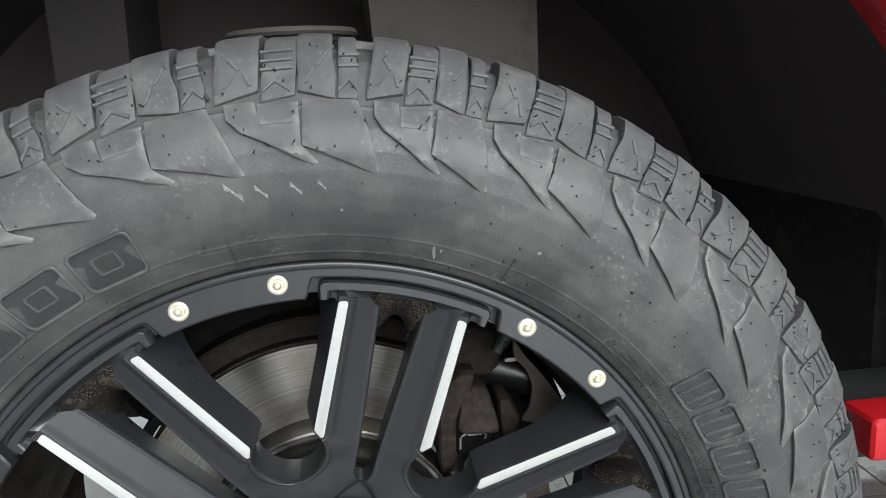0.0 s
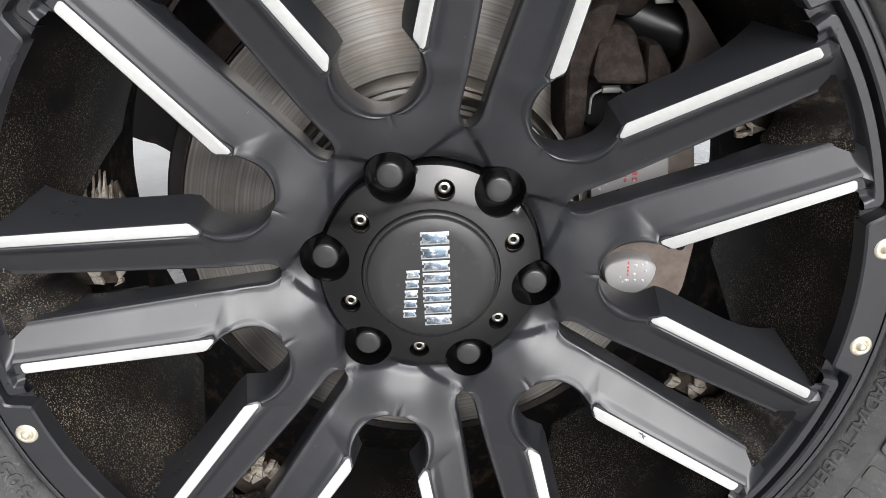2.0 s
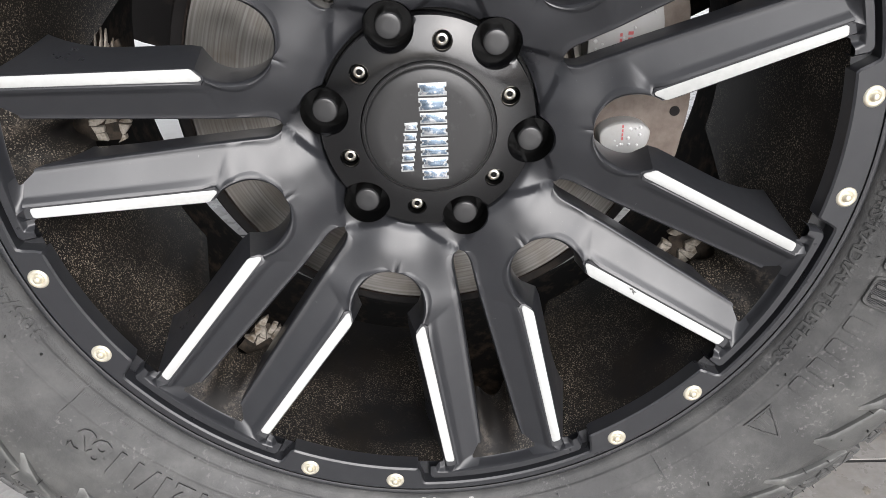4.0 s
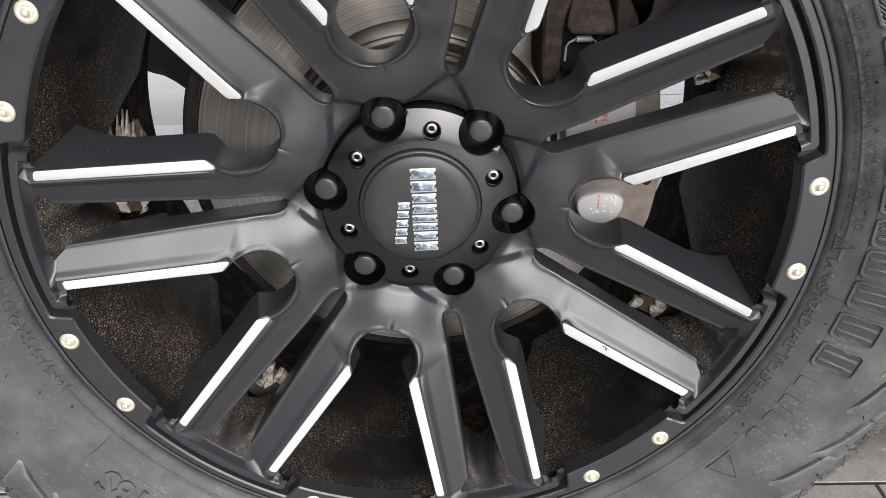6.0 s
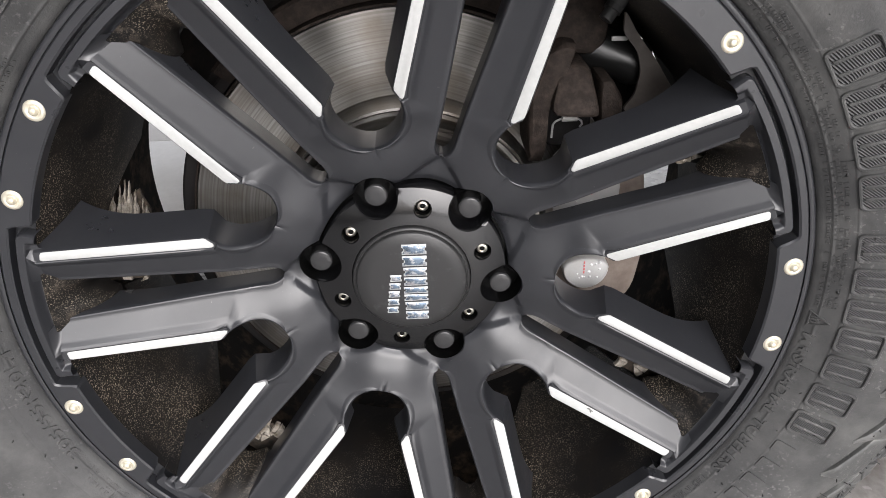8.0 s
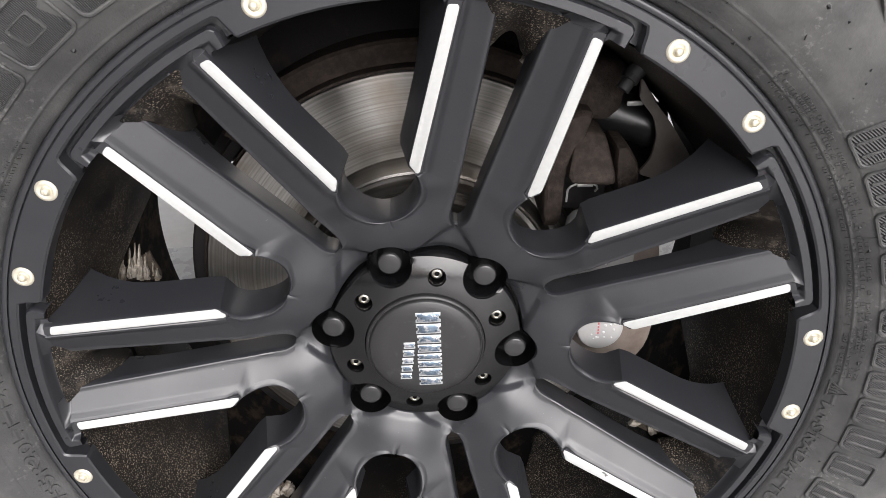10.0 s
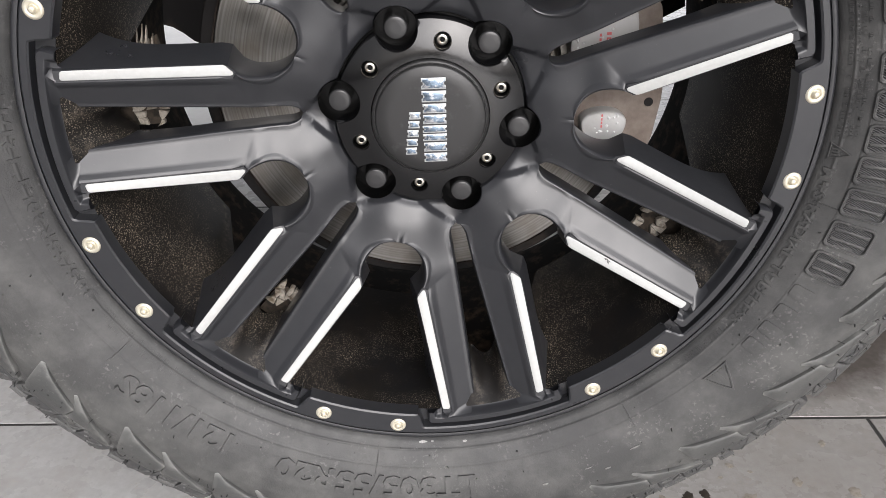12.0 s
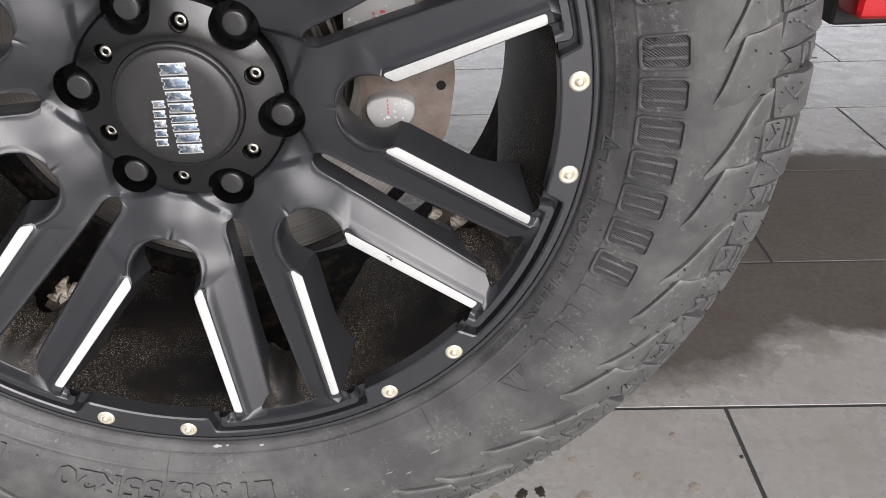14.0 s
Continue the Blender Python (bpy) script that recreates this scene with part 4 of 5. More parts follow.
SHELF = relief([(c, s_of_r(r)) for c, r in ((3.2, 0.3628), (6.1, 0.3628), (7.0, 0.3655), (7.0, 0.3749), (3.2, 0.3749))], lambda x, s: 0.0012, M_RUBBER)
BLOCKS = []
for c0, c1, ra, rb, tall in ((-0.6, 3.4, 0.3765, 0.3815, block_height), (3.65, 6.75, 0.3755, 0.3785, bridge_height), (7.0, 10.4, 0.3805, 0.3760, block_height), (10.65, 12.55, 0.3765, 0.3765, bridge_height)):
    mid, lean = s_of_r(0.397), 0.5 if c0 < 5 else -0.35
    steps = [(c0, s_of_r(ra)), (c1, s_of_r(rb)), (c1 + 0.1, s_of_r(0.388)), (c1 + lean * 0.6, mid), (c1 + lean, S_TOP - 0.002), (c0 + 0.4 + lean, S_TOP - 0.004), (c0 + 0.2 + lean * 0.5, mid), (c0 + 0.1, s_of_r(0.388))]
    BLOCKS.append(relief(steps, lambda x, s, tall=tall: tall(s), M_TREAD, 0.0011, 0.0055))
# zigzag sipe lips between the blocks
CHEVRON = [relief([(c, s_of_r(r)) for c, r in pts], lambda x, s: bridge_height(s) + 0.0014, M_TREAD, 0.0005) for pts in (
    ((3.9, 0.3800), (5.0, 0.3850), (6.3, 0.3795), (6.4, 0.3815), (5.0, 0.3872), (3.9, 0.3820)), ((10.7, 0.3790), (11.7, 0.3850), (12.5, 0.3800), (12.5, 0.3822), (11.7, 0.3874), (10.7, 0.3815)))]
RIBS = [relief([(c0, s_of_r(ra)), (c0 + 0.32, s_of_r(ra) + 0.0006), (c1 + 0.32, s_of_r(rb)), (c1, s_of_r(rb) - 0.0006)], lambda x, s: block_height(s) + 0.0009, M_TREAD, 0.0003)
        for c0, ra, c1, rb in ((0.4, 0.384, 1.5, 0.392), (1.7, 0.392, 0.9, 0.3985), (2.6, 0.3835, 2.2, 0.3905), (7.6, 0.3835, 8.3, 0.3915), (8.7, 0.3925, 9.5, 0.3995))]
RIBS += [relief([(c0, s_of_r(r)), (c1, s_of_r(r) + 0.0008), (c1, s_of_r(r) + 0.0026), (c0, s_of_r(r) + 0.0018)], lambda x, s: bridge_height(s) + 0.0016, M_TREAD, 0.0004)
         for c0, c1, r in ((3.75, 6.6, 0.391), (3.8, 6.65, 0.3955), (3.85, 6.7, 0.4), (10.7, 12.5, 0.3925), (10.72, 12.5, 0.398))]
w = 360 / PITCHES
INNER = [relief([(w * c, s_of_y(y0)), (w * (c + 0.4), s_of_y(y0) + 0.004), (w * (c + 0.34), s_of_y(y1)), (w * (c - 0.05), s_of_y(y1) - 0.004)], lambda x, s: 0.0078, M_TREAD, 0.0012, 0.02)
         for c, y0, y1 in ((0.28, 0.07, 0.118), (0.78, 0.067, 0.112), (0.06, 0.126, 0.166), (0.56, 0.124, 0.17), (0.3, 0.178, 0.235), (0.8, 0.178, 0.235))]
# the pitches vary in length round the tyre
STARTS = [110.3, 95.6, 82.2, 70.8, 57.9, 45.5, 31.0, 15.9, 3.1, -11.1] + [-24.7 - 14.06 * k for k in range(17)]
for k in range(PITCHES):
    a, long = STARTS[k], (STARTS[k] - STARTS[k + 1]) / w
    for plan in BLOCKS:
        part("tread_block", laid(plan, a, M_TREAD, long), tyre, "shoulder tread block" if k == 0 else "")
    for plan in CHEVRON + RIBS:
        part("sipe_lip", laid(plan, a, M_TREAD, long), tyre)
    for plan in INNER:
        part("tread_block", laid(plan, a, M_RUBBER, long), tyre)
    for plan in (LUG_A, LUG_B, SHELF):
        part("side_lug", laid(plan, a, M_LUG, long), tyre, "pointed sidewall lug" if k == 0 else "")


def rounded(w_, h_, r_, n=4):
    """A rectangle with rounded corners, about its middle."""
    pts = []
    for cx, cz, a0 in ((w_ - r_, h_ - r_, 0), (-w_ + r_, h_ - r_, 90), (-w_ + r_, -h_ + r_, 180), (w_ - r_, -h_ + r_, 270)):
        pts += [(cx + r_ * math.cos(radians(a0 + 90 * i / n)), cz + r_ * math.sin(radians(a0 + 90 * i / n))) for i in range(n + 1)]
    return pts


def sidewall_ring(a, r, outer, inner, h, mat, slant=0.0):
    """A raised outline between two closed curves (metres about its middle) at an angle and radius of the sidewall."""
    n = len(outer)
    loops = [(outer, -0.0005), (outer, h * 0.7), ([(x * 0.97, z * 0.97) for x, z in outer], h), ([(x * 1.04, z * 1.04) for x, z in inner], h), (inner, h * 0.7), (inner, -0.0005)]
    verts = [on_tyre(a - math.degrees((x + slant * z) / 0.312), s_of_r(r + z), y) for loop, y in loops for x, z in loop]
    faces = [(k * n + j, k * n + (j + 1) % n, (k + 1) * n + (j + 1) % n, (k + 1) * n + j) for k in range(len(loops) - 1) for j in range(n)]
    return mesh(verts, faces, mat, sharp=38)


def sidewall_plate(a, r, outline, h, mat, slant=0.0):
    n = len(outline)
    cx, cz = sum(p[0] for p in outline) / n, sum(p[1] for p in outline) / n
    verts = []
    for k, y in ((1, -0.0005), (1, h), (0.66, h), (0.33, h)):
        verts += [on_tyre(a - math.degrees((cx + (x - cx) * k + slant * z) / 0.312), s_of_r(r + cz + (z - cz) * k), y) for x, z in outline]
    verts.append(on_tyre(a - math.degrees(cx / 0.312), s_of_r(r + cz), h))
    faces = [(k * n + j, k * n + (j + 1) % n, (k + 1) * n + (j + 1) % n, (k + 1) * n + j) for k in range(3) for j in range(n)]
    faces += [(3 * n + j, 3 * n + (j + 1) % n, 4 * n) for j in range(n)]
    return mesh(verts, faces, mat, sharp=38)


# plain outlined shapes that stand in the place of the maker's marks
for centres, width, r0, r1 in (([110.9, 119.1, 127.3, 135.5, 143.7], 7.3, 0.2945, 0.3235), ([33.2, 27.6, 22.0, 16.4], 5.0, 0.2942, 0.3228), ([8.6, 3.7, -0.9, -5.3, -9.9, -14.8, -19.7], 4.1, 0.2942, 0.3225),
                               ([-24.8, -28.4, -31.8, -35.2], 2.6, 0.2945, 0.3105)):
    for k, c in enumerate(centres):
        hw, hh = radians(width) * 0.312 / 2, (r1 - r0) / 2
        rm, big = (r0 + r1) / 2, width > 3
        rad = min(hw, hh) * 0.32
        out = rounded(hw, hh, rad)
        line = 0.0019 if big else 0.0014
        if not big:
            part("raised_block", sidewall_plate(c, rm, [(x * 0.8, z * 0.9) for x, z in out], 0.0012, M_RUBBER), tyre)
            continue
        part("raised_outline", sidewall_ring(c, rm, out, [(x * (1 - line / hw), z * (1 - line / hh)) for x, z in out], 0.0019, M_RUBBER), tyre)
        part("hatched_field", sidewall_plate(c, rm, [(x * 0.9, z * 0.92) for x, z in out], 0.0003, M_HATCH), tyre, "dark hatched rubber field" if k == 0 else "")
        if c > 100:
            mark = rounded(hw * 0.42, hh * 0.4, rad * 0.4)
            part("raised_outline", sidewall_ring(c, rm, mark, [(x * 0.78, z * 0.84) for x, z in mark], 0.0014, M_RUBBER), tyre)
            continue
        for dx in (-0.34, 0.34):
            part("raised_bar", sidewall_plate(c - width * dx / 2, rm, rounded(0.0011, hh * 0.78, 0.0007), 0.0013, M_RUBBER), tyre)
# pale scuffs: chips of paste at the bead, short scratches on the sidewall
for k, (a, r, long, tall, lean) in enumerate(((-93.3, 0.2774, 0.0042, 0.0011, 0.2), (-91.6, 0.2772, 0.0016, 0.0007, 0.0), (-85.8, 0.2782, 0.0026, 0.0009, -0.2), (95.9, 0.3274, 0.0008, 0.0062, -0.7), (93.1, 0.3253, 0.0006, 0.0044, -0.7),
                                             (89.5, 0.3254, 0.0006, 0.0042, -0.7), (86.8, 0.3266, 0.0005, 0.0034, -0.7), (94.7, 0.338, 0.0005, 0.003, -0.7), (73.2, 0.2895, 0.0013, 0.0044, -0.4), (72.4, 0.2915, 0.001, 0.001, 0.0), (61.4, 0.3116, 0.0014, 0.0012, 0.0),
                                             (84.8, 0.3116, 0.0012, 0.001, 0.0), (-64.3, 0.3239, 0.0032, 0.0006, 0.5), (-59.1, 0.316, 0.0046, 0.0005, 0.6), (-74.1, 0.3211, 0.0028, 0.0008, 0.2), (-67.0, 0.318, 0.0038, 0.0004, 0.4))):
    jag = [(long * rnd.uniform(0.65, 1.1) * math.cos(math.tau * i / 9), tall * rnd.uniform(0.6, 1.15) * math.sin(math.tau * i / 9)) for i in range(9)]
    part("scuff", sidewall_plate(a, r, jag, 0.0006, M_SCUFF if k > 2 else M_PASTE, lean), tyre, "small pale scuff on the rubber" if k == 0 else "")
# thin mould lines across the sidewall
for a in (-57.5, -101.0, -147.0, -11.5, 21.0, 63.5, 98.0):
    part("mould_line", sidewall_plate(a, 0.2915, rounded(0.00045, 0.0115, 0.0003, 2), 0.0007, M_RUBBER), tyre)
# a plain triangle mark
tri = [(-0.0115, -0.0085), (0.0115, -0.0085), (0.0, 0.0105)]
tri = [(tri[i][0] + (tri[(i + 1) % 3][0] - tri[i][0]) * k / 4, tri[i][1] + (tri[(i + 1) % 3][1] - tri[i][1]) * k / 4) for i in range(3) for k in range(4)]
for a, r, k in ((-42.0, 0.306, 1.1), (-3.6, 0.2835, 0.6)):
    part("raised_outline", sidewall_ring(a, r, [(x * k, z * k) for x, z in tri], [(x * k * 0.8, (z + 0.002) * k * 0.8 - 0.002 * k) for x, z in tri], 0.0012, M_RUBBER), tyre)
    for dx in (-0.004, 0.0, 0.004):
        part("raised_bar", sidewall_plate(a - math.degrees(dx * k / 0.312), r - 0.003 * k, rounded(0.0011 * k, 0.004 * k, 0.0008 * k), 0.0009, M_RUBBER), tyre)


def sidewall_text(body, a0, a1, r0, size, h):
    """Raised lettering that reads clockwise from one angle to another, its tops outwards."""
    crv = bpy.data.curves.new("lettering", "FONT")
    crv.body, crv.size, crv.extrude, crv.resolution_u, crv.offset = body, size, 0.5, 2, size * 0.028
    ob = new("lettering", crv)
    me = bpy.data.meshes.new_from_object(ob.evaluated_get(bpy.context.evaluated_depsgraph_get()))
    bpy.data.objects.remove(ob)
    bpy.data.curves.remove(crv)
    wide = max(v.co.x for v in me.vertices)
    for v in me.vertices:
        v.co = on_tyre(a0 + (a1 - a0) * v.co.x / wide, s_of_r(r0 + v.co.y), h if v.co.z > 0 else -0.0004)
    me.materials.clear()
    return finish(me, M_RUBBER, False)


for body, a0, a1, r0, size, h in (("LT305/55R20", -84.5, -116.7, 0.3025, 0.0235, 0.0021), ("121/118S", -123.6, -143.6, 0.3, 0.0225, 0.0021), ("305/55R20LT 121/118S", -155.5, -193.0, 0.2792, 0.0090, 0.0012),
                                 ("M+S RADIAL TUBELESS", -6.0, -34.5, 0.2788, 0.0084, 0.0012),
                                 ("MADE IN VIETNAM", -36.6, -45.0, 0.2788, 0.0058, 0.0008)):
    part("lettering", sidewall_text(body, a0, a1, r0, size, h), tyre, "raised rubber size lettering")

# rows of tiny moulded writing beside the bead, as plain bars
verts, faces = [], []
for a_first, a_last, rows in ((46, -2, 4), (82, 74, 2), (152, 139, 2), (-135, -153, 3)):
    for row in range(rows):
        a = a_first
        while (a > a_last) == (a_first > a_last) and abs(a - a_last) > 0.4:
            da = rnd.uniform(0.18, 0.6) * (1 if a_last > a_first else -1)
            r0 = 0.2795 + row * 0.0029
            if rnd.random() < 0.6:
                b = len(verts)
                ext = rnd.uniform(0.0013, 0.0019)
                for h in (-0.0004, 0.0006):
                    verts += [on_tyre(x, s_of_r(r), h) for x, r in ((a, r0), (a + da * 0.7, r0), (a + da * 0.7, r0 + ext), (a, r0 + ext))]
                faces += [(b + 4, b + 5, b + 6, b + 7)] + [(b + i, b + (i + 1) % 4, b + 4 + (i + 1) % 4, b + 4 + i) for i in range(4)]
            a += da
tagged(part("bead_moulding", mesh(verts, faces, M_RUBBER, False), tyre), kind="stuff")

# rubber moulding hairs, most of them on the lugs and blocks
verts, faces = [], []
for k in range(620):
    a = 360 * (k + rnd.uniform(-2, 2)) / 620
    s = rnd.choice((s_of_r(rnd.uniform(0.346, 0.37)), s_of_r(rnd.uniform(0.346, 0.37)), s_of_r(rnd.uniform(0.378, 0.403)), s_of_r(rnd.uniform(0.378, 0.403)), s_of_r(rnd.uniform(0.285, 0.335)) if k % 3 == 0 else s_of_r(0.384)))
    h0 = 0.0033 if s > s_of_r(0.346) else 0.0
    h0 = block_height(s) if s > s_of_r(0.377) else h0
    p, q = Vector(on_tyre(a, s, h0 - 0.002)), Vector(on_tyre(a + 0.3 * rnd.uniform(-1, 1), s + rnd.uniform(-0.003, 0.003), h0 + rnd.uniform(0.0008, 0.0024)))
    d = (q - p).normalized()
    u = d.cross(Vector((0, 0, 1))).normalized() * 0.00045
    v = d.cross(u).normalized() * 0.00045
    b = len(verts)
    verts += [p + u, p - u * 0.5 + v, p - u * 0.5 - v, q + u, q - u * 0.5 + v, q - u * 0.5 - v]
    faces += [(b, b + 1, b + 4, b + 3), (b + 1, b + 2, b + 5, b + 4), (b + 2, b, b + 3, b + 5), (b + 3, b + 4, b + 5)]
tagged(part("moulding_hairs", mesh(verts, faces, M_PLASTIC, False), tyre), kind="stuff")

# specks of dirt stuck to the sidewall beside the bead
verts, faces = [], []
for k in range(70):
    a, r = rnd.gauss(48, 22) if k % 3 else rnd.uniform(0, 360), rnd.uniform(0.281, 0.325) if k % 2 else rnd.uniform(0.28, 0.29)
    size, b = rnd.uniform(0.0006, 0.0019), len(verts)
    ring_ = [(size * rnd.uniform(0.6, 1.2), math.tau * i / 6) for i in range(6)]
    verts += [on_tyre(a + math.degrees(q * math.cos(f) / 0.3), s_of_r(r) + q * math.sin(f), -0.0002) for q, f in ring_] + [on_tyre(a, s_of_r(r), size * 0.8)]
    faces += [(b + i, b + (i + 1) % 6, b + 6) for i in range(6)]
tagged(part("dirt", mesh(verts, faces, M_PLASTIC, False), tyre, "dark specks of dirt"), kind="stuff")

# cracked slabs of dried mud on the barrel behind the spokes
def mud_chip(corners, y, thick):
    cx, cz = sum(p[0] for p in corners) / len(corners), sum(p[1] for p in corners) / len(corners)
    tilt, tip = rnd.uniform(-0.12, 0.12), rnd.uniform(-0.12, 0.12)
    loops = []
    for k, h in ((0.97, thick), (1.0, 0.0006), (0.9, 0.0)):
        loops.append([(cx + (x - cx) * k, y + h + tilt * (x - cx) + tip * (z - cz) + rnd.uniform(-0.0003, 0.0003), cz + (z - cz) * k) for x, z in corners])
    return solid(loops, M_MUD, 30)


for centre, half, r0, r1, mud_y in tuple((*p, 0.066) for p in ((179.0, 3.0, 0.199, 0.222), (-128.2, 2.8, 0.2, 0.223), (-30.0, 3.0, 0.196, 0.223), (22.0, 2.0, 0.208, 0.224), (68.0, 3.0, 0.2, 0.224), (120.0, 3.0, 0.2, 0.224))):
    na, nr = max(3, round(half * 2 / 1.5)), 3
    grid = {(i, j): (centre - half + 2 * half * i / na + rnd.uniform(-0.6, 0.6), r0 + (r1 - r0) * j / nr + rnd.uniform(-0.0034, 0.0034)) for i in range(na + 1) for j in range(nr + 1)}
    for i in range(na):
        for j in range(nr):
            if rnd.random() < 0.33:
                continue
            quad = [grid[i, j], grid[i + 1, j], grid[i + 1, j + 1], grid[i, j + 1]]
            ca, cr = sum(q[0] for q in quad) / 4, sum(q[1] for q in quad) / 4
            pts = []
            for (a0, q0), (a1, q1) in zip(quad, quad[1:] + quad[:1]):
                for t in (0.0, 0.5):
                    a, r = ca + (a0 + (a1 - a0) * t - ca) * rnd.uniform(0.78, 0.96) + rnd.uniform(-0.2, 0.2), cr + (q0 + (q1 - q0) * t - cr) * 0.93 + rnd.uniform(-0.0005, 0.0005)
                    pts.append((r * math.cos(radians(a)), r * math.sin(radians(a))))
            part("mud_chip", mud_chip(pts, mud_y + rnd.uniform(-0.0018, 0.0012), 0.004), wheel, "cracked pale dried mud")
    verts = [(r * math.cos(radians(a)), mud_y + 0.0035 + 0.0006 * math.sin(r * 900 + a), r * math.sin(radians(a))) for a in [centre - half + 2 * half * i / 12 for i in range(13)] for r in (r0 + 0.003 + 0.004 * math.sin(a * 1.9) ** 2, (r0 + r1) / 2, r1 + 0.002, 0.238)]
    part("mud_bed", mesh(verts, [(i * 4 + j, i * 4 + j + 1, (i + 1) * 4 + j + 1, (i + 1) * 4 + j) for i in range(12) for j in range(3)], M_MUDDARK), wheel, "brown dried mud bed")

# jagged upright shards of mud that cling to the barrel in one pocket
for k in range(17):
    u = k / 16
    x, z = -0.2345 + 0.0292 * u + rnd.uniform(-0.0012, 0.0012), 0.0305 + rnd.uniform(-0.001, 0.0015)
    tall, wide = (0.006 + 0.024 * math.sin(math.pi * min(1, 0.12 + u * 0.78)) ** 1.4) * rnd.uniform(0.45, 1.0), rnd.uniform(0.0011, 0.0022)
    left, right = [], []
    for j in range(6):
        h = j / 5
        sway = 0.16 * tall * h + rnd.uniform(-0.0006, 0.0006)
        w_ = wide * (1.05 - h) * rnd.uniform(0.6, 1.25)
        left.append((x + sway - w_, z + tall * h))
        right.append((x + sway + w_ * 0.9, z + tall * h))
    part("mud_shard", mud_chip(left + right[::-1], 0.1 + rnd.uniform(-0.003, 0.003), 0.003), wheel, "jagged pale shard of dried mud")
bed = [(-0.2365, 0.0275), (-0.2045, 0.0275), (-0.203, 0.034), (-0.2065, 0.043), (-0.2085, 0.052), (-0.212, 0.05), (-0.217, 0.047), (-0.2235, 0.041), (-0.231, 0.038), (-0.236, 0.035)]
part("mud_bed", solid([[(x, 0.107, z) for x, z in bed], [(x, 0.1045, z) for x, z in bed], [(-0.22 + (x + 0.22) * 0.9, 0.104, 0.037 + (z - 0.037) * 0.9) for x, z in bed]], M_MUDDARK), wheel, "brown dried mud bed")

# ---- brake ----
disc = thing("brake_disc", (0, 0.1, HUB_Z), "worn steel brake disc with a rusty rim behind the wheel", "brake disc")
part("friction_ring", mesh(*revolve([(0.112, 0.03), (0.1765, 0.03), (0.1775, 0.031), (0.1775, 0.038), (0.172, 0.039), (0.172, 0.047), (0.1775, 0.048), (0.1775, 0.056), (0.112, 0.056)], 128, closed=True), M_STEEL), disc)
part("hat", mesh(*revolve([(0.03, 0.0005), (0.0885, 0.0005), (0.0905, 0.0032), (0.0935, 0.0034), (0.095, 0.001), (0.0972, 0.001), (0.0995, 0.0045), (0.1015, 0.0105), (0.1045, 0.0108), (0.1062, 0.0085), (0.1078, 0.0095), (0.1095, 0.026), (0.112, 0.0305), (0.116, 0.031), (0.116, 0.04), (0.03, 0.04)], 128, closed=True), M_STEEL), disc,
     "grey machined disc hat")
part("rusty_rim", mesh(*revolve([(0.1777, 0.031), (0.1795, 0.0315), (0.1795, 0.0555), (0.1777, 0.056)], 128, closed=True), M_RUST), disc, "rusty brown disc edge")
shield = thing("brake_shield", (0, 0, HUB_Z), "rusty brown sheet-metal shield round the brake disc", "brake shield")
for a0, a1, mat in ((50, 138, M_RUST), (138, 240, M_DARK), (240, 330, M_DARK)):
    part("rim_band", mesh(*revolve([(0.181, 0.14), (0.196 if mat is M_RUST else 0.189, 0.138), (0.1985 if mat is M_RUST else 0.191, 0.14), (0.1985 if mat is M_RUST else 0.191, 0.17), (0.181, 0.17)], 40, closed=True, a0=a0, a1=a1), mat), shield)
part("back_plate", mesh(*revolve([(0.12, 0.17), (0.1985, 0.17), (0.236, 0.2), (0.236, 0.206), (0.12, 0.206)], 90, closed=True, a0=10, a1=146), M_DARK), shield, "dark back plate")

cal = thing("brake_caliper", (0, 0, HUB_Z), "rust-brown cast brake caliper over the disc", "brake caliper")


def loops_xz(points, ys, shrink):
    cx, cz = sum(p[0] for p in points) / len(points), sum(p[1] for p in points) / len(points)
    return [[(cx + (x - cx) * k, y, cz + (z - cz) * k) for x, z in points] for y, k in zip(ys, shrink)]


def worn_loop(points, turns=2):
    """A closed outline with its corners worn round."""
    for _ in range(turns):
        points = [(a[0] + (b[0] - a[0]) * t, a[1] + (b[1] - a[1]) * t) for a, b in zip(points, points[1:] + points[:1]) for t in (0.14, 0.86)]
    return points


def lump(points, y0, y1, mat, lean=0.0, round_=0.86):
    """A cast lump: an outline in (x, z), its front at y0 and its back at y1; lean pushes its upper edge back."""
    z0 = min(z for x, z in points)
    dense = worn_loop(worn_loop(points, 1), 1)
    loops = loops_xz(dense, (y0, y0 + 0.0016, y0 + 0.006, y1), (round_ - 0.08, round_ + 0.05, 1, 1))
    return solid([[(x, y + (lean * (z - z0) if k < 3 else 0), z) for x, y, z in loop] for k, loop in enumerate(loops)], mat, 34)


part("bridge_arm", lump([(0.112, 0.158), (0.1, 0.152), (0.088, 0.124), (0.0885, 0.07), (0.1015, 0.07), (0.1025, 0.11), (0.117, 0.142), (0.122, 0.156)], 0.082, 0.13, M_RUST), cal)
part("housing", lump([(0.111, 0.144), (0.131, 0.142), (0.1375, 0.114), (0.1365, 0.1075), (0.102, 0.1095)], 0.069, 0.13, M_RUST, 0.45, 0.9), cal)
part("housing", lump([(0.1, 0.19), (0.106, 0.148), (0.134, 0.143), (0.146, 0.152), (0.15, 0.185)], 0.1, 0.16, M_RUST, 0.2), cal)
part("finger", lump([(0.139, 0.131), (0.148, 0.131), (0.1575, 0.115), (0.1565, 0.094), (0.142, 0.09), (0.1395, 0.11)], 0.084, 0.12, M_RUST), cal)
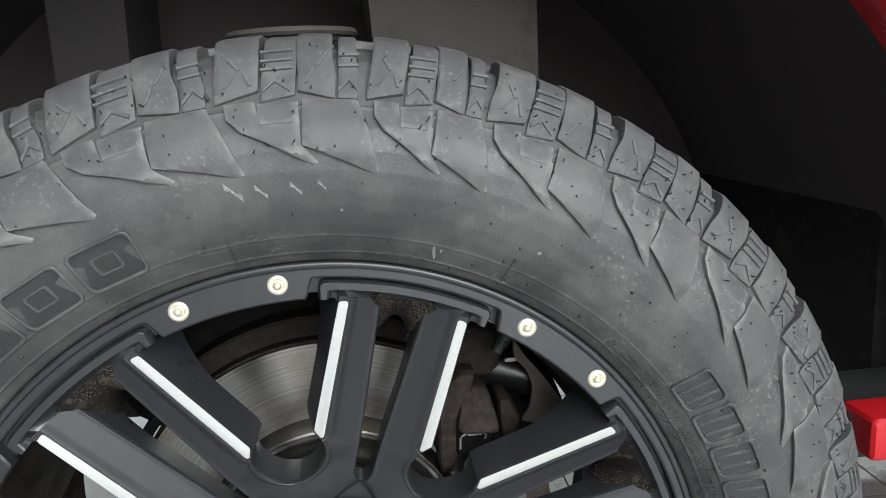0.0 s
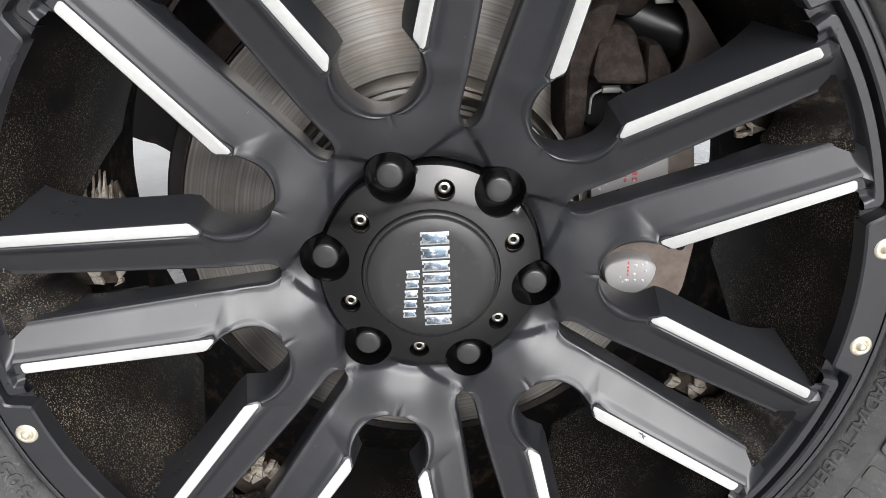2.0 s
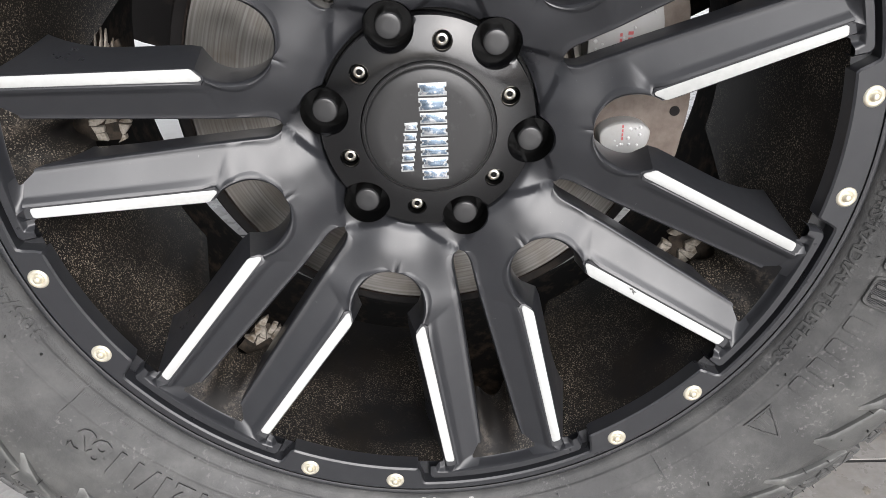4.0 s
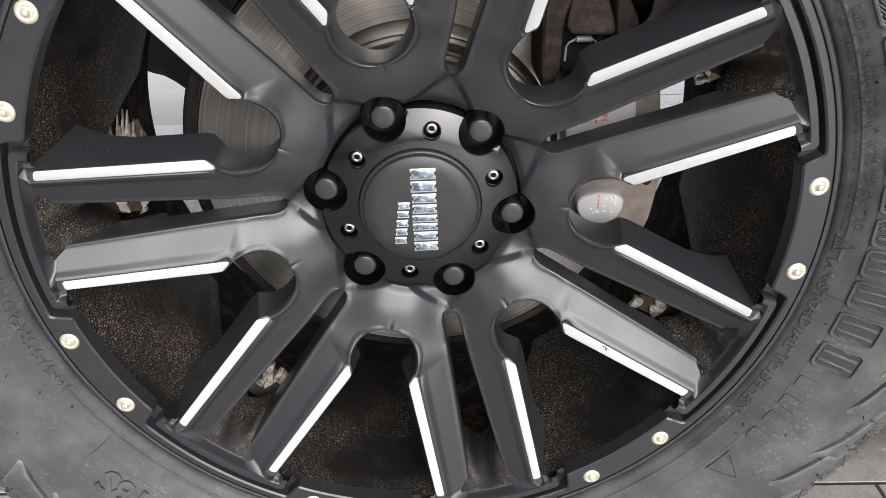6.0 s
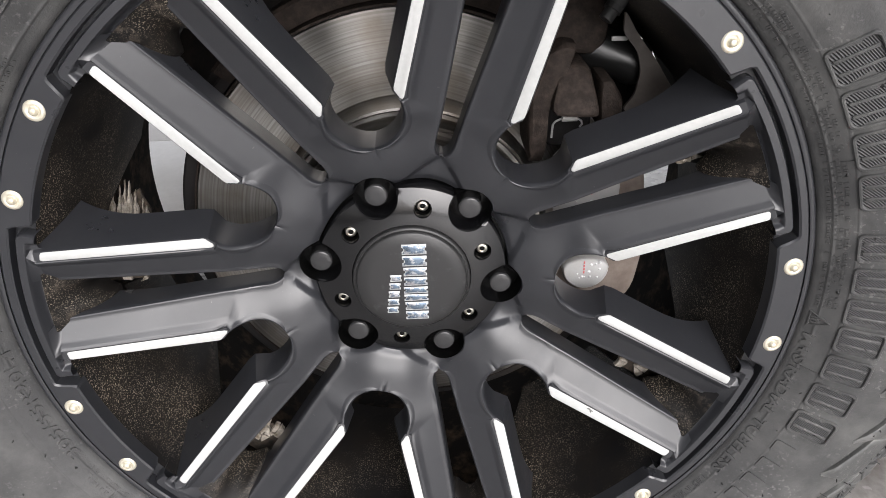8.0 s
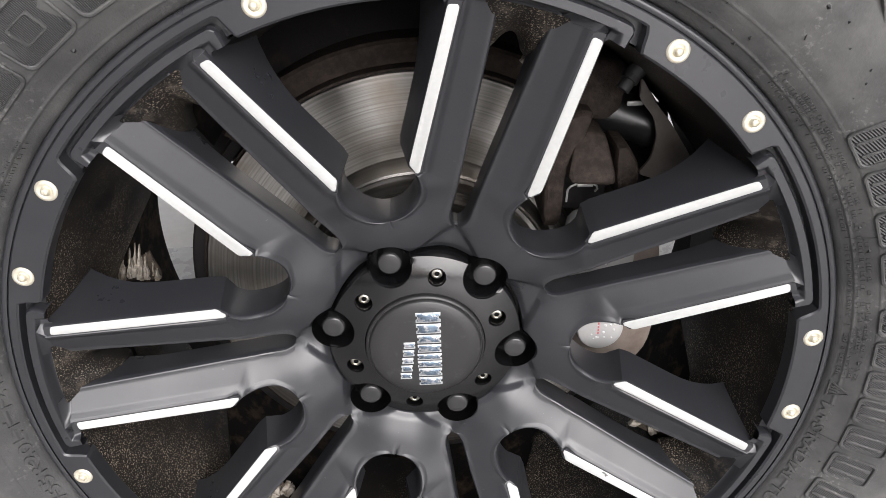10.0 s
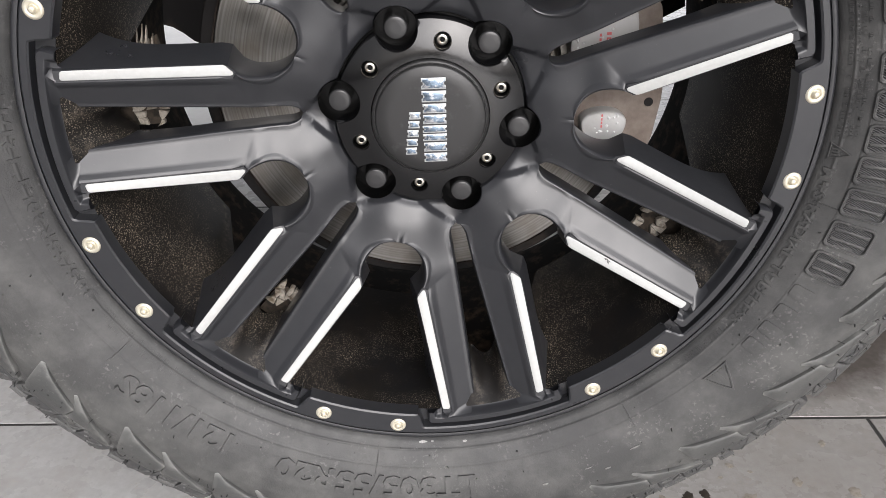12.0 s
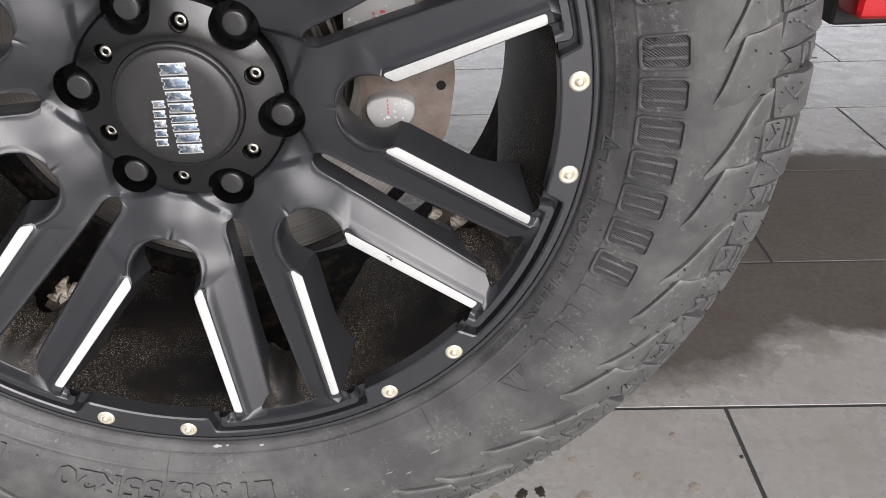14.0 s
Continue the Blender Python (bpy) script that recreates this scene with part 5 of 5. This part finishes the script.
part("brake_pad", lump([(0.103, 0.075), (0.138, 0.075), (0.1385, 0.109), (0.103, 0.11)], 0.1, 0.128, M_DARK), cal, "black brake pad")
part("pad_clip", tube([(0.1075, 0.094, 0.086), (0.1075, 0.0905, 0.097), (0.109, 0.089, 0.1), (0.1135, 0.088, 0.1025), (0.1245, 0.088, 0.1025), (0.128, 0.089, 0.1), (0.129, 0.0905, 0.097), (0.128, 0.093, 0.094)], 0.0008, M_PALE, 8), cal, "bright spring clip")
part("slide_pin", tube([(0.1135, 0.0872, 0.1028), (0.1245, 0.0872, 0.1028)], 0.0024, M_PALE, 14), cal, "bright steel pin")
boot = thing("rubber_boot", (0.155, 0.13, HUB_Z + 0.138), "glossy black rubber boot beside the brake caliper", "rubber boot")
verts, faces = revolve([(0.001, -0.03), (0.009, -0.03), (0.0145, -0.026), (0.0165, -0.018), (0.0165, 0.012), (0.0175, 0.016), (0.0175, 0.022), (0.0145, 0.0275), (0.0125, 0.028), (0.001, 0.0275)], 36)
part("sleeve", mesh(verts, faces, M_GLOSSBLACK, sharp=50), boot).matrix_basis = pose(0, 0, 0, 0, 22, 0) @ pose(0, 0, 0, 0, 0, -90)
part("clip", box(-0.004, 0.008, -0.0185, -0.016, 0.013, 0.0165, M_PALE, 0.001), boot, "small pale clip")
bracket = thing("hose_bracket", (0, 0.1, HUB_Z), "brown sheet-metal bracket beside the brake caliper", "bracket")
part("sheet", solid(loops_xz(worn_loop([(0.156, 0.176), (0.167, 0.158), (0.18, 0.142), (0.196, 0.118), (0.1985, 0.112), (0.197, 0.107), (0.191, 0.102), (0.178, 0.097), (0.16, 0.103), (0.1685, 0.1144), (0.1714, 0.1314), (0.1676, 0.1462), (0.156, 0.16)]), (0.0, 0.0005, 0.003), (0.985, 1, 1)), M_SHEET), bracket)

knuckle = thing("steering_knuckle", (0, 0, HUB_Z), "brown cast steering knuckle arm behind the wheel", "suspension arm")
part("arm", lump([(0.118, -0.07), (0.165, -0.075), (0.182, -0.05), (0.1885, -0.006), (0.184, 0.03), (0.18, 0.065), (0.15, 0.085), (0.118, 0.06)], 0.1, 0.15, M_BRACKET, 0.0, 0.98), knuckle)
# A dark disc on the arm's face holds the bolt hole's shade.
part("bolt_hole", mesh(*revolve([(0.0, -0.0006), (0.0036, -0.0006), (0.0042, 0.002)], 18), M_DARK), knuckle).location = (0.178, 0.1, -0.013)
part("upper_plate", lump([(0.11, 0.022), (0.1595, 0.018), (0.161, 0.05), (0.156, 0.075), (0.112, 0.07)], 0.088, 0.112, M_PALE, 0.0, 0.97), knuckle, "pale grey wet metal plate")
boss = [(0.0185 * math.cos(f), 0.0125 * math.sin(f) * (0.8 if math.sin(f) > 0 else 1.5)) for f in [math.tau * i / 30 for i in range(30)]]
part("boss", solid([[(x * k + 0.1395, y, z * k - 0.025) for x, z in boss] for y, k in ((0.105, 1), (0.0885, 1), (0.087, 0.96), (0.0862, 0.88))], M_PALE), knuckle, "pale grey wet metal boss")
drop = mesh(*revolve([(0.0, -0.0007), (0.0007, -0.0006), (0.0012, -0.0002), (0.0013, 0.0001)], 10), M_DROP)
for k in range(26):
    upper = k % 2
    p = part("water_drop", drop, knuckle, "clear water drop" if k == 0 else "")
    p.matrix_basis = Matrix.Translation((rnd.uniform(0.114, 0.156) if upper else 0.1395 + rnd.uniform(-0.012, 0.012), 0.0879 if upper else 0.0862, rnd.uniform(0.028, 0.062) if upper else -0.025 + rnd.uniform(-0.009, 0.006))) @ Matrix.Scale(rnd.uniform(0.5, 1.15), 4)
for x, y, z, w_ in ((0.131, 0.0878, 0.0405, 0.0016), (0.131, 0.0878, 0.0440, 0.0016), (0.1365, 0.0878, 0.0410, 0.0034), (0.1365, 0.0878, 0.0450, 0.0034), (0.137, 0.0861, -0.0285, 0.0011), (0.137, 0.0861, -0.0255, 0.0011), (0.137, 0.0861, -0.0225, 0.0011), (0.137, 0.0861, -0.0195, 0.0011)):
    part("paint_mark", box(x, x + w_, y - 0.0003, y + 0.0004, z, z + 0.0021, M_REDMARK, 0), knuckle, "small red paint mark")

# ---- truck body ----
truck = thing("pickup_truck", (0, 0.1, HUB_Z), "red pickup truck body over the wheel", "truck")


def arch(profile, mat, a0, a1, n=60, squeeze=1.0):
    verts, faces = revolve(profile, n, a0=a0, a1=a1)
    return mesh([(x, y, z * squeeze) for x, y, z in verts], faces, mat, sharp=40)


part("fender", arch([(0.64, 0.05), (0.633, 0.012), (0.634, 0.002), (0.639, -0.004), (0.646, -0.006), (0.67, -0.004), (0.73, 0.004), (0.9, 0.02), (0.9, 0.05)], M_RED, 12, 168), truck, "glossy red front fender")
part("wheel_liner", arch([(0.637, 0.016), (0.64, 0.03), (0.64, 0.3), (0.64, 0.62)], M_LINER, 3, 177), truck, "black plastic wheel-arch liner")
part("valance", box(0.484, 0.95, 0.0, 0.05, 0.024, 0.066, M_RED, 0.008, 3), truck, "red lower body corner")
part("bracket", box(0.482, 0.7, 0.03, 0.13, 0.012, 0.06, M_PLASTIC, 0.006, 3), truck, "black plastic body bracket")
part("rocker", box(0.6, 2.4, 0.16, 0.6, 0.014, 0.4, M_DARK, 0.01), truck, "dark inner body sill")
part("inner_wall", box(-0.65, 0.65, 0.6, 0.62, 0.02, 0.66, M_LINER, 0), truck, "dark inner wheel-well wall")
part("underbody", box(-1.6, 3.2, 0.62, 1.75, 0.0, 0.75, M_DARK, 0.02), truck, "dark truck underbody")
part("hood", box(-1.1, 1.2, 0.0, 1.7, 0.66, 0.7, M_RED, 0.01), truck, "red truck body panel")
part("frame_panel", solid(loops_xz([(-0.275, 0.3), (-0.198, 0.3), (-0.185, 0.62), (-0.262, 0.62), (-0.272, 0.5)], (0.3, 0.304, 0.45), (0.985, 1, 1)), M_TOWER), truck, "grey steel frame panel")
part("frame_panel", solid(loops_xz([(0.075, 0.3), (0.254, 0.3), (0.254, 0.5), (0.245, 0.62), (0.06, 0.62), (0.07, 0.4)], (0.27, 0.274, 0.45), (0.985, 1, 1)), M_TOWERBROWN), truck, "brownish grey steel frame panel")
part("frame_rail", solid(loops_xz([(-0.425, 0.06), (-0.423, -0.02), (-0.416, -0.039), (-0.404, -0.0505), (-0.389, -0.057), (-0.374, -0.0615), (-0.36, -0.0705), (-0.346, -0.0825), (-0.33, -0.09), (-0.2, -0.092), (-0.195, 0.06)], (0.55, 0.556, 0.8), (0.985, 1, 1)), M_DARK), truck, "dark rounded frame rail")
part("bump_stop", tube([(0.1, 0.2, 0.375), (0.1, 0.2, 0.42)], 0.017, M_PLASTIC, 20), truck, "black rubber bump stop")
part("control_arm", tube([(-0.14, 0.12, 0.375), (-0.08, 0.1, 0.4), (0.0, 0.09, 0.405), (0.08, 0.1, 0.4), (0.13, 0.12, 0.385)], 0.016, M_DARK), truck, "black upper control arm")
part("spring_seat", mesh(*revolve([(0.02, -0.012), (0.055, -0.012), (0.06, -0.004), (0.055, 0.006), (0.02, 0.006)], 40, closed=True), M_DARK), truck).matrix_basis = pose(-0.01, 0.17, 0.43, 90, 0, 0)
# The rim's lit edge is put in as a browner colour than the seat.
part("seat_rim", mesh(*revolve([(0.054, 0.004), (0.057, 0.008), (0.06, 0.008), (0.062, 0.004), (0.06, 0.001)], 48, closed=True), M_TOWERBROWN), truck, "brown spring-seat rim, its lit edge put into the colour").matrix_basis = pose(-0.01, 0.17, 0.43, 90, 0, 0)

# ---- floor ----
ground = tagged(new("ground", mesh([(-60, -60, -0.0009), (60, -60, -0.0009), (60, 60, -0.0009), (-60, 60, -0.0009)], [(0, 1, 2, 3)], M_GROUT, False)), "dark grout under grey floor tiles", "floor", kind="structure")
TL, TW, GAP = 0.587, 0.2805, 0.0042
skew = Matrix.Rotation(radians(-2.5), 4, "Z")
bm = bmesh.new()
bmesh.ops.create_cube(bm, size=1.0)
for v in bm.verts:
    v.co = (v.co.x * (TL - GAP), v.co.y * (TW - GAP), v.co.z * 0.008 - 0.004)
bmesh.ops.bevel(bm, geom=[e for e in bm.edges if all(v.co.z > -0.001 for v in e.verts)], offset=0.0004, segments=1, affect="EDGES")
tile_me = bpy.data.meshes.new("tile")
bm.to_mesh(tile_me)
bm.free()
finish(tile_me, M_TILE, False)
ROW0, JOINTS = 0.16, {-1: 0.472, 0: 0.2, 1: 0.626, 2: 0.376, 3: 0.62, 4: 0.508}
far_v, far_f = [], []
src = [tuple(v.co) for v in tile_me.vertices]
src_f = [tuple(p.vertices) for p in tile_me.polygons]
slab_edge = (0.97, 1.4475, 2.6)
for j in range(-44, 24):
    joint = JOINTS.get(j, (0.31 * j) % TL)
    for i in range(-12, 14):
        c = skew @ Vector((joint + TL * (i + 0.5), ROW0 + TW * (j + 0.5), 0))
        if -2.08 + TL / 2 < c.x < -0.42 - TL / 2 and slab_edge[0] + TW / 2 + 0.02 < c.y < slab_edge[2] - TW / 2 - 0.02:
            continue
        if -0.95 < c.x < 1.7 and -0.75 < c.y < 1.75:
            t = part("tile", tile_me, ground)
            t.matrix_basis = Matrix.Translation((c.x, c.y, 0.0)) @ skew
        else:
            b = len(far_v)
            far_v += [tuple(Matrix.Translation((c.x, c.y, 0.0)) @ skew @ Vector(p)) for p in src]
            far_f += [tuple(b + k for k in f) for f in src_f]
# Large slabs whose pale colour also carries the strong daylight here.
for y0, y1 in zip(slab_edge, slab_edge[1:]):
    part("slab", box(-2.1, -0.4, y0 + 0.0012, y1 - 0.0012, -0.01, 0.0006, M_DAYLIT_SLAB, 0.0012), ground, "large pale floor slab with daylight put into its colour")
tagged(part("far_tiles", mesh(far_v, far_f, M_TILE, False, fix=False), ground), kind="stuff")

# ---- the far side: an unseen wall, added round the daylight lamp's opening ----
M_WALL = material("white_wall_paint", (0.78, 0.78, 0.76), 0.7, spot=(0.7, 0.7, 0.68), spot_scale=3, bump=0.05)
for name, x0, x1, z0, z1 in (("wall_far_1", -9.0, -3.6, 0.0, 3.2), ("wall_far_2", 5.6, 11.0, 0.0, 3.2), ("wall_far_3", -3.6, 5.6, 2.1, 3.2)):
    tagged(new(name, box(x0, x1, 2.9, 3.1, z0, z1, M_WALL, 0)), "unseen plain white wall added round the daylight lamp", "wall", kind="structure")

# dark drips and dried spots on the tiles beside the tyre
for x, y, size, long, mat in ((0.244, 0.037, 0.0075, 1.3, M_SPILL), (0.262, 0.039, 0.0075, 1.2, M_SPILL), (0.303, 0.026, 0.014, 1.5, M_DRIED), (0.41, 0.102, 0.005, 1.6, M_DRIED), (0.3, 0.076, 0.005, 1.2, M_DRIED), (0.339, -0.019, 0.011, 1.2, M_DRIED),
                              (0.22, 0.03, 0.009, 1.6, M_DRIED), (0.411, 0.034, 0.008, 1.3, M_DRIED), (0.318, 0.066, 0.003, 1.2, M_DRIED), (0.36, 0.05, 0.007, 1.4, M_DRIED), (0.285, 0.06, 0.003, 1.3, M_DRIED), (0.2, 0.012, 0.008, 2.0, M_DRIED),
                              (0.45, -0.03, 0.005, 1.1, M_DRIED), (0.38, 0.0, 0.003, 1.3, M_SPILL), (0.47, 0.07, 0.003, 1.3, M_SPILL)):
    n, turn = 22, rnd.uniform(0, 3)
    edge = [(rnd.uniform(0.5, 0.85) * size, math.tau * k / n) for k in range(n)]
    flat = [(long * r * math.cos(f), r * math.sin(f)) for r, f in edge]
    verts = [(px, py, z) for z, k in ((0.0, 1.0), (0.0003, 0.85)) for px, py in [(fx * k * math.cos(turn) - fy * k * math.sin(turn), fx * k * math.sin(turn) + fy * k * math.cos(turn)) for fx, fy in flat]]
    spot = tagged(new("floor_stain", mesh(verts, [tuple(range(n, 2 * n))] + [(k, (k + 1) % n, n + (k + 1) % n, n + k) for k in range(n)], mat)), "dark damp spot on the grey floor tile" if mat is M_SPILL else "dried brown spot on the grey floor tile", "stain", "spots on the floor")
    spot.location = (x, y, 0.0001)
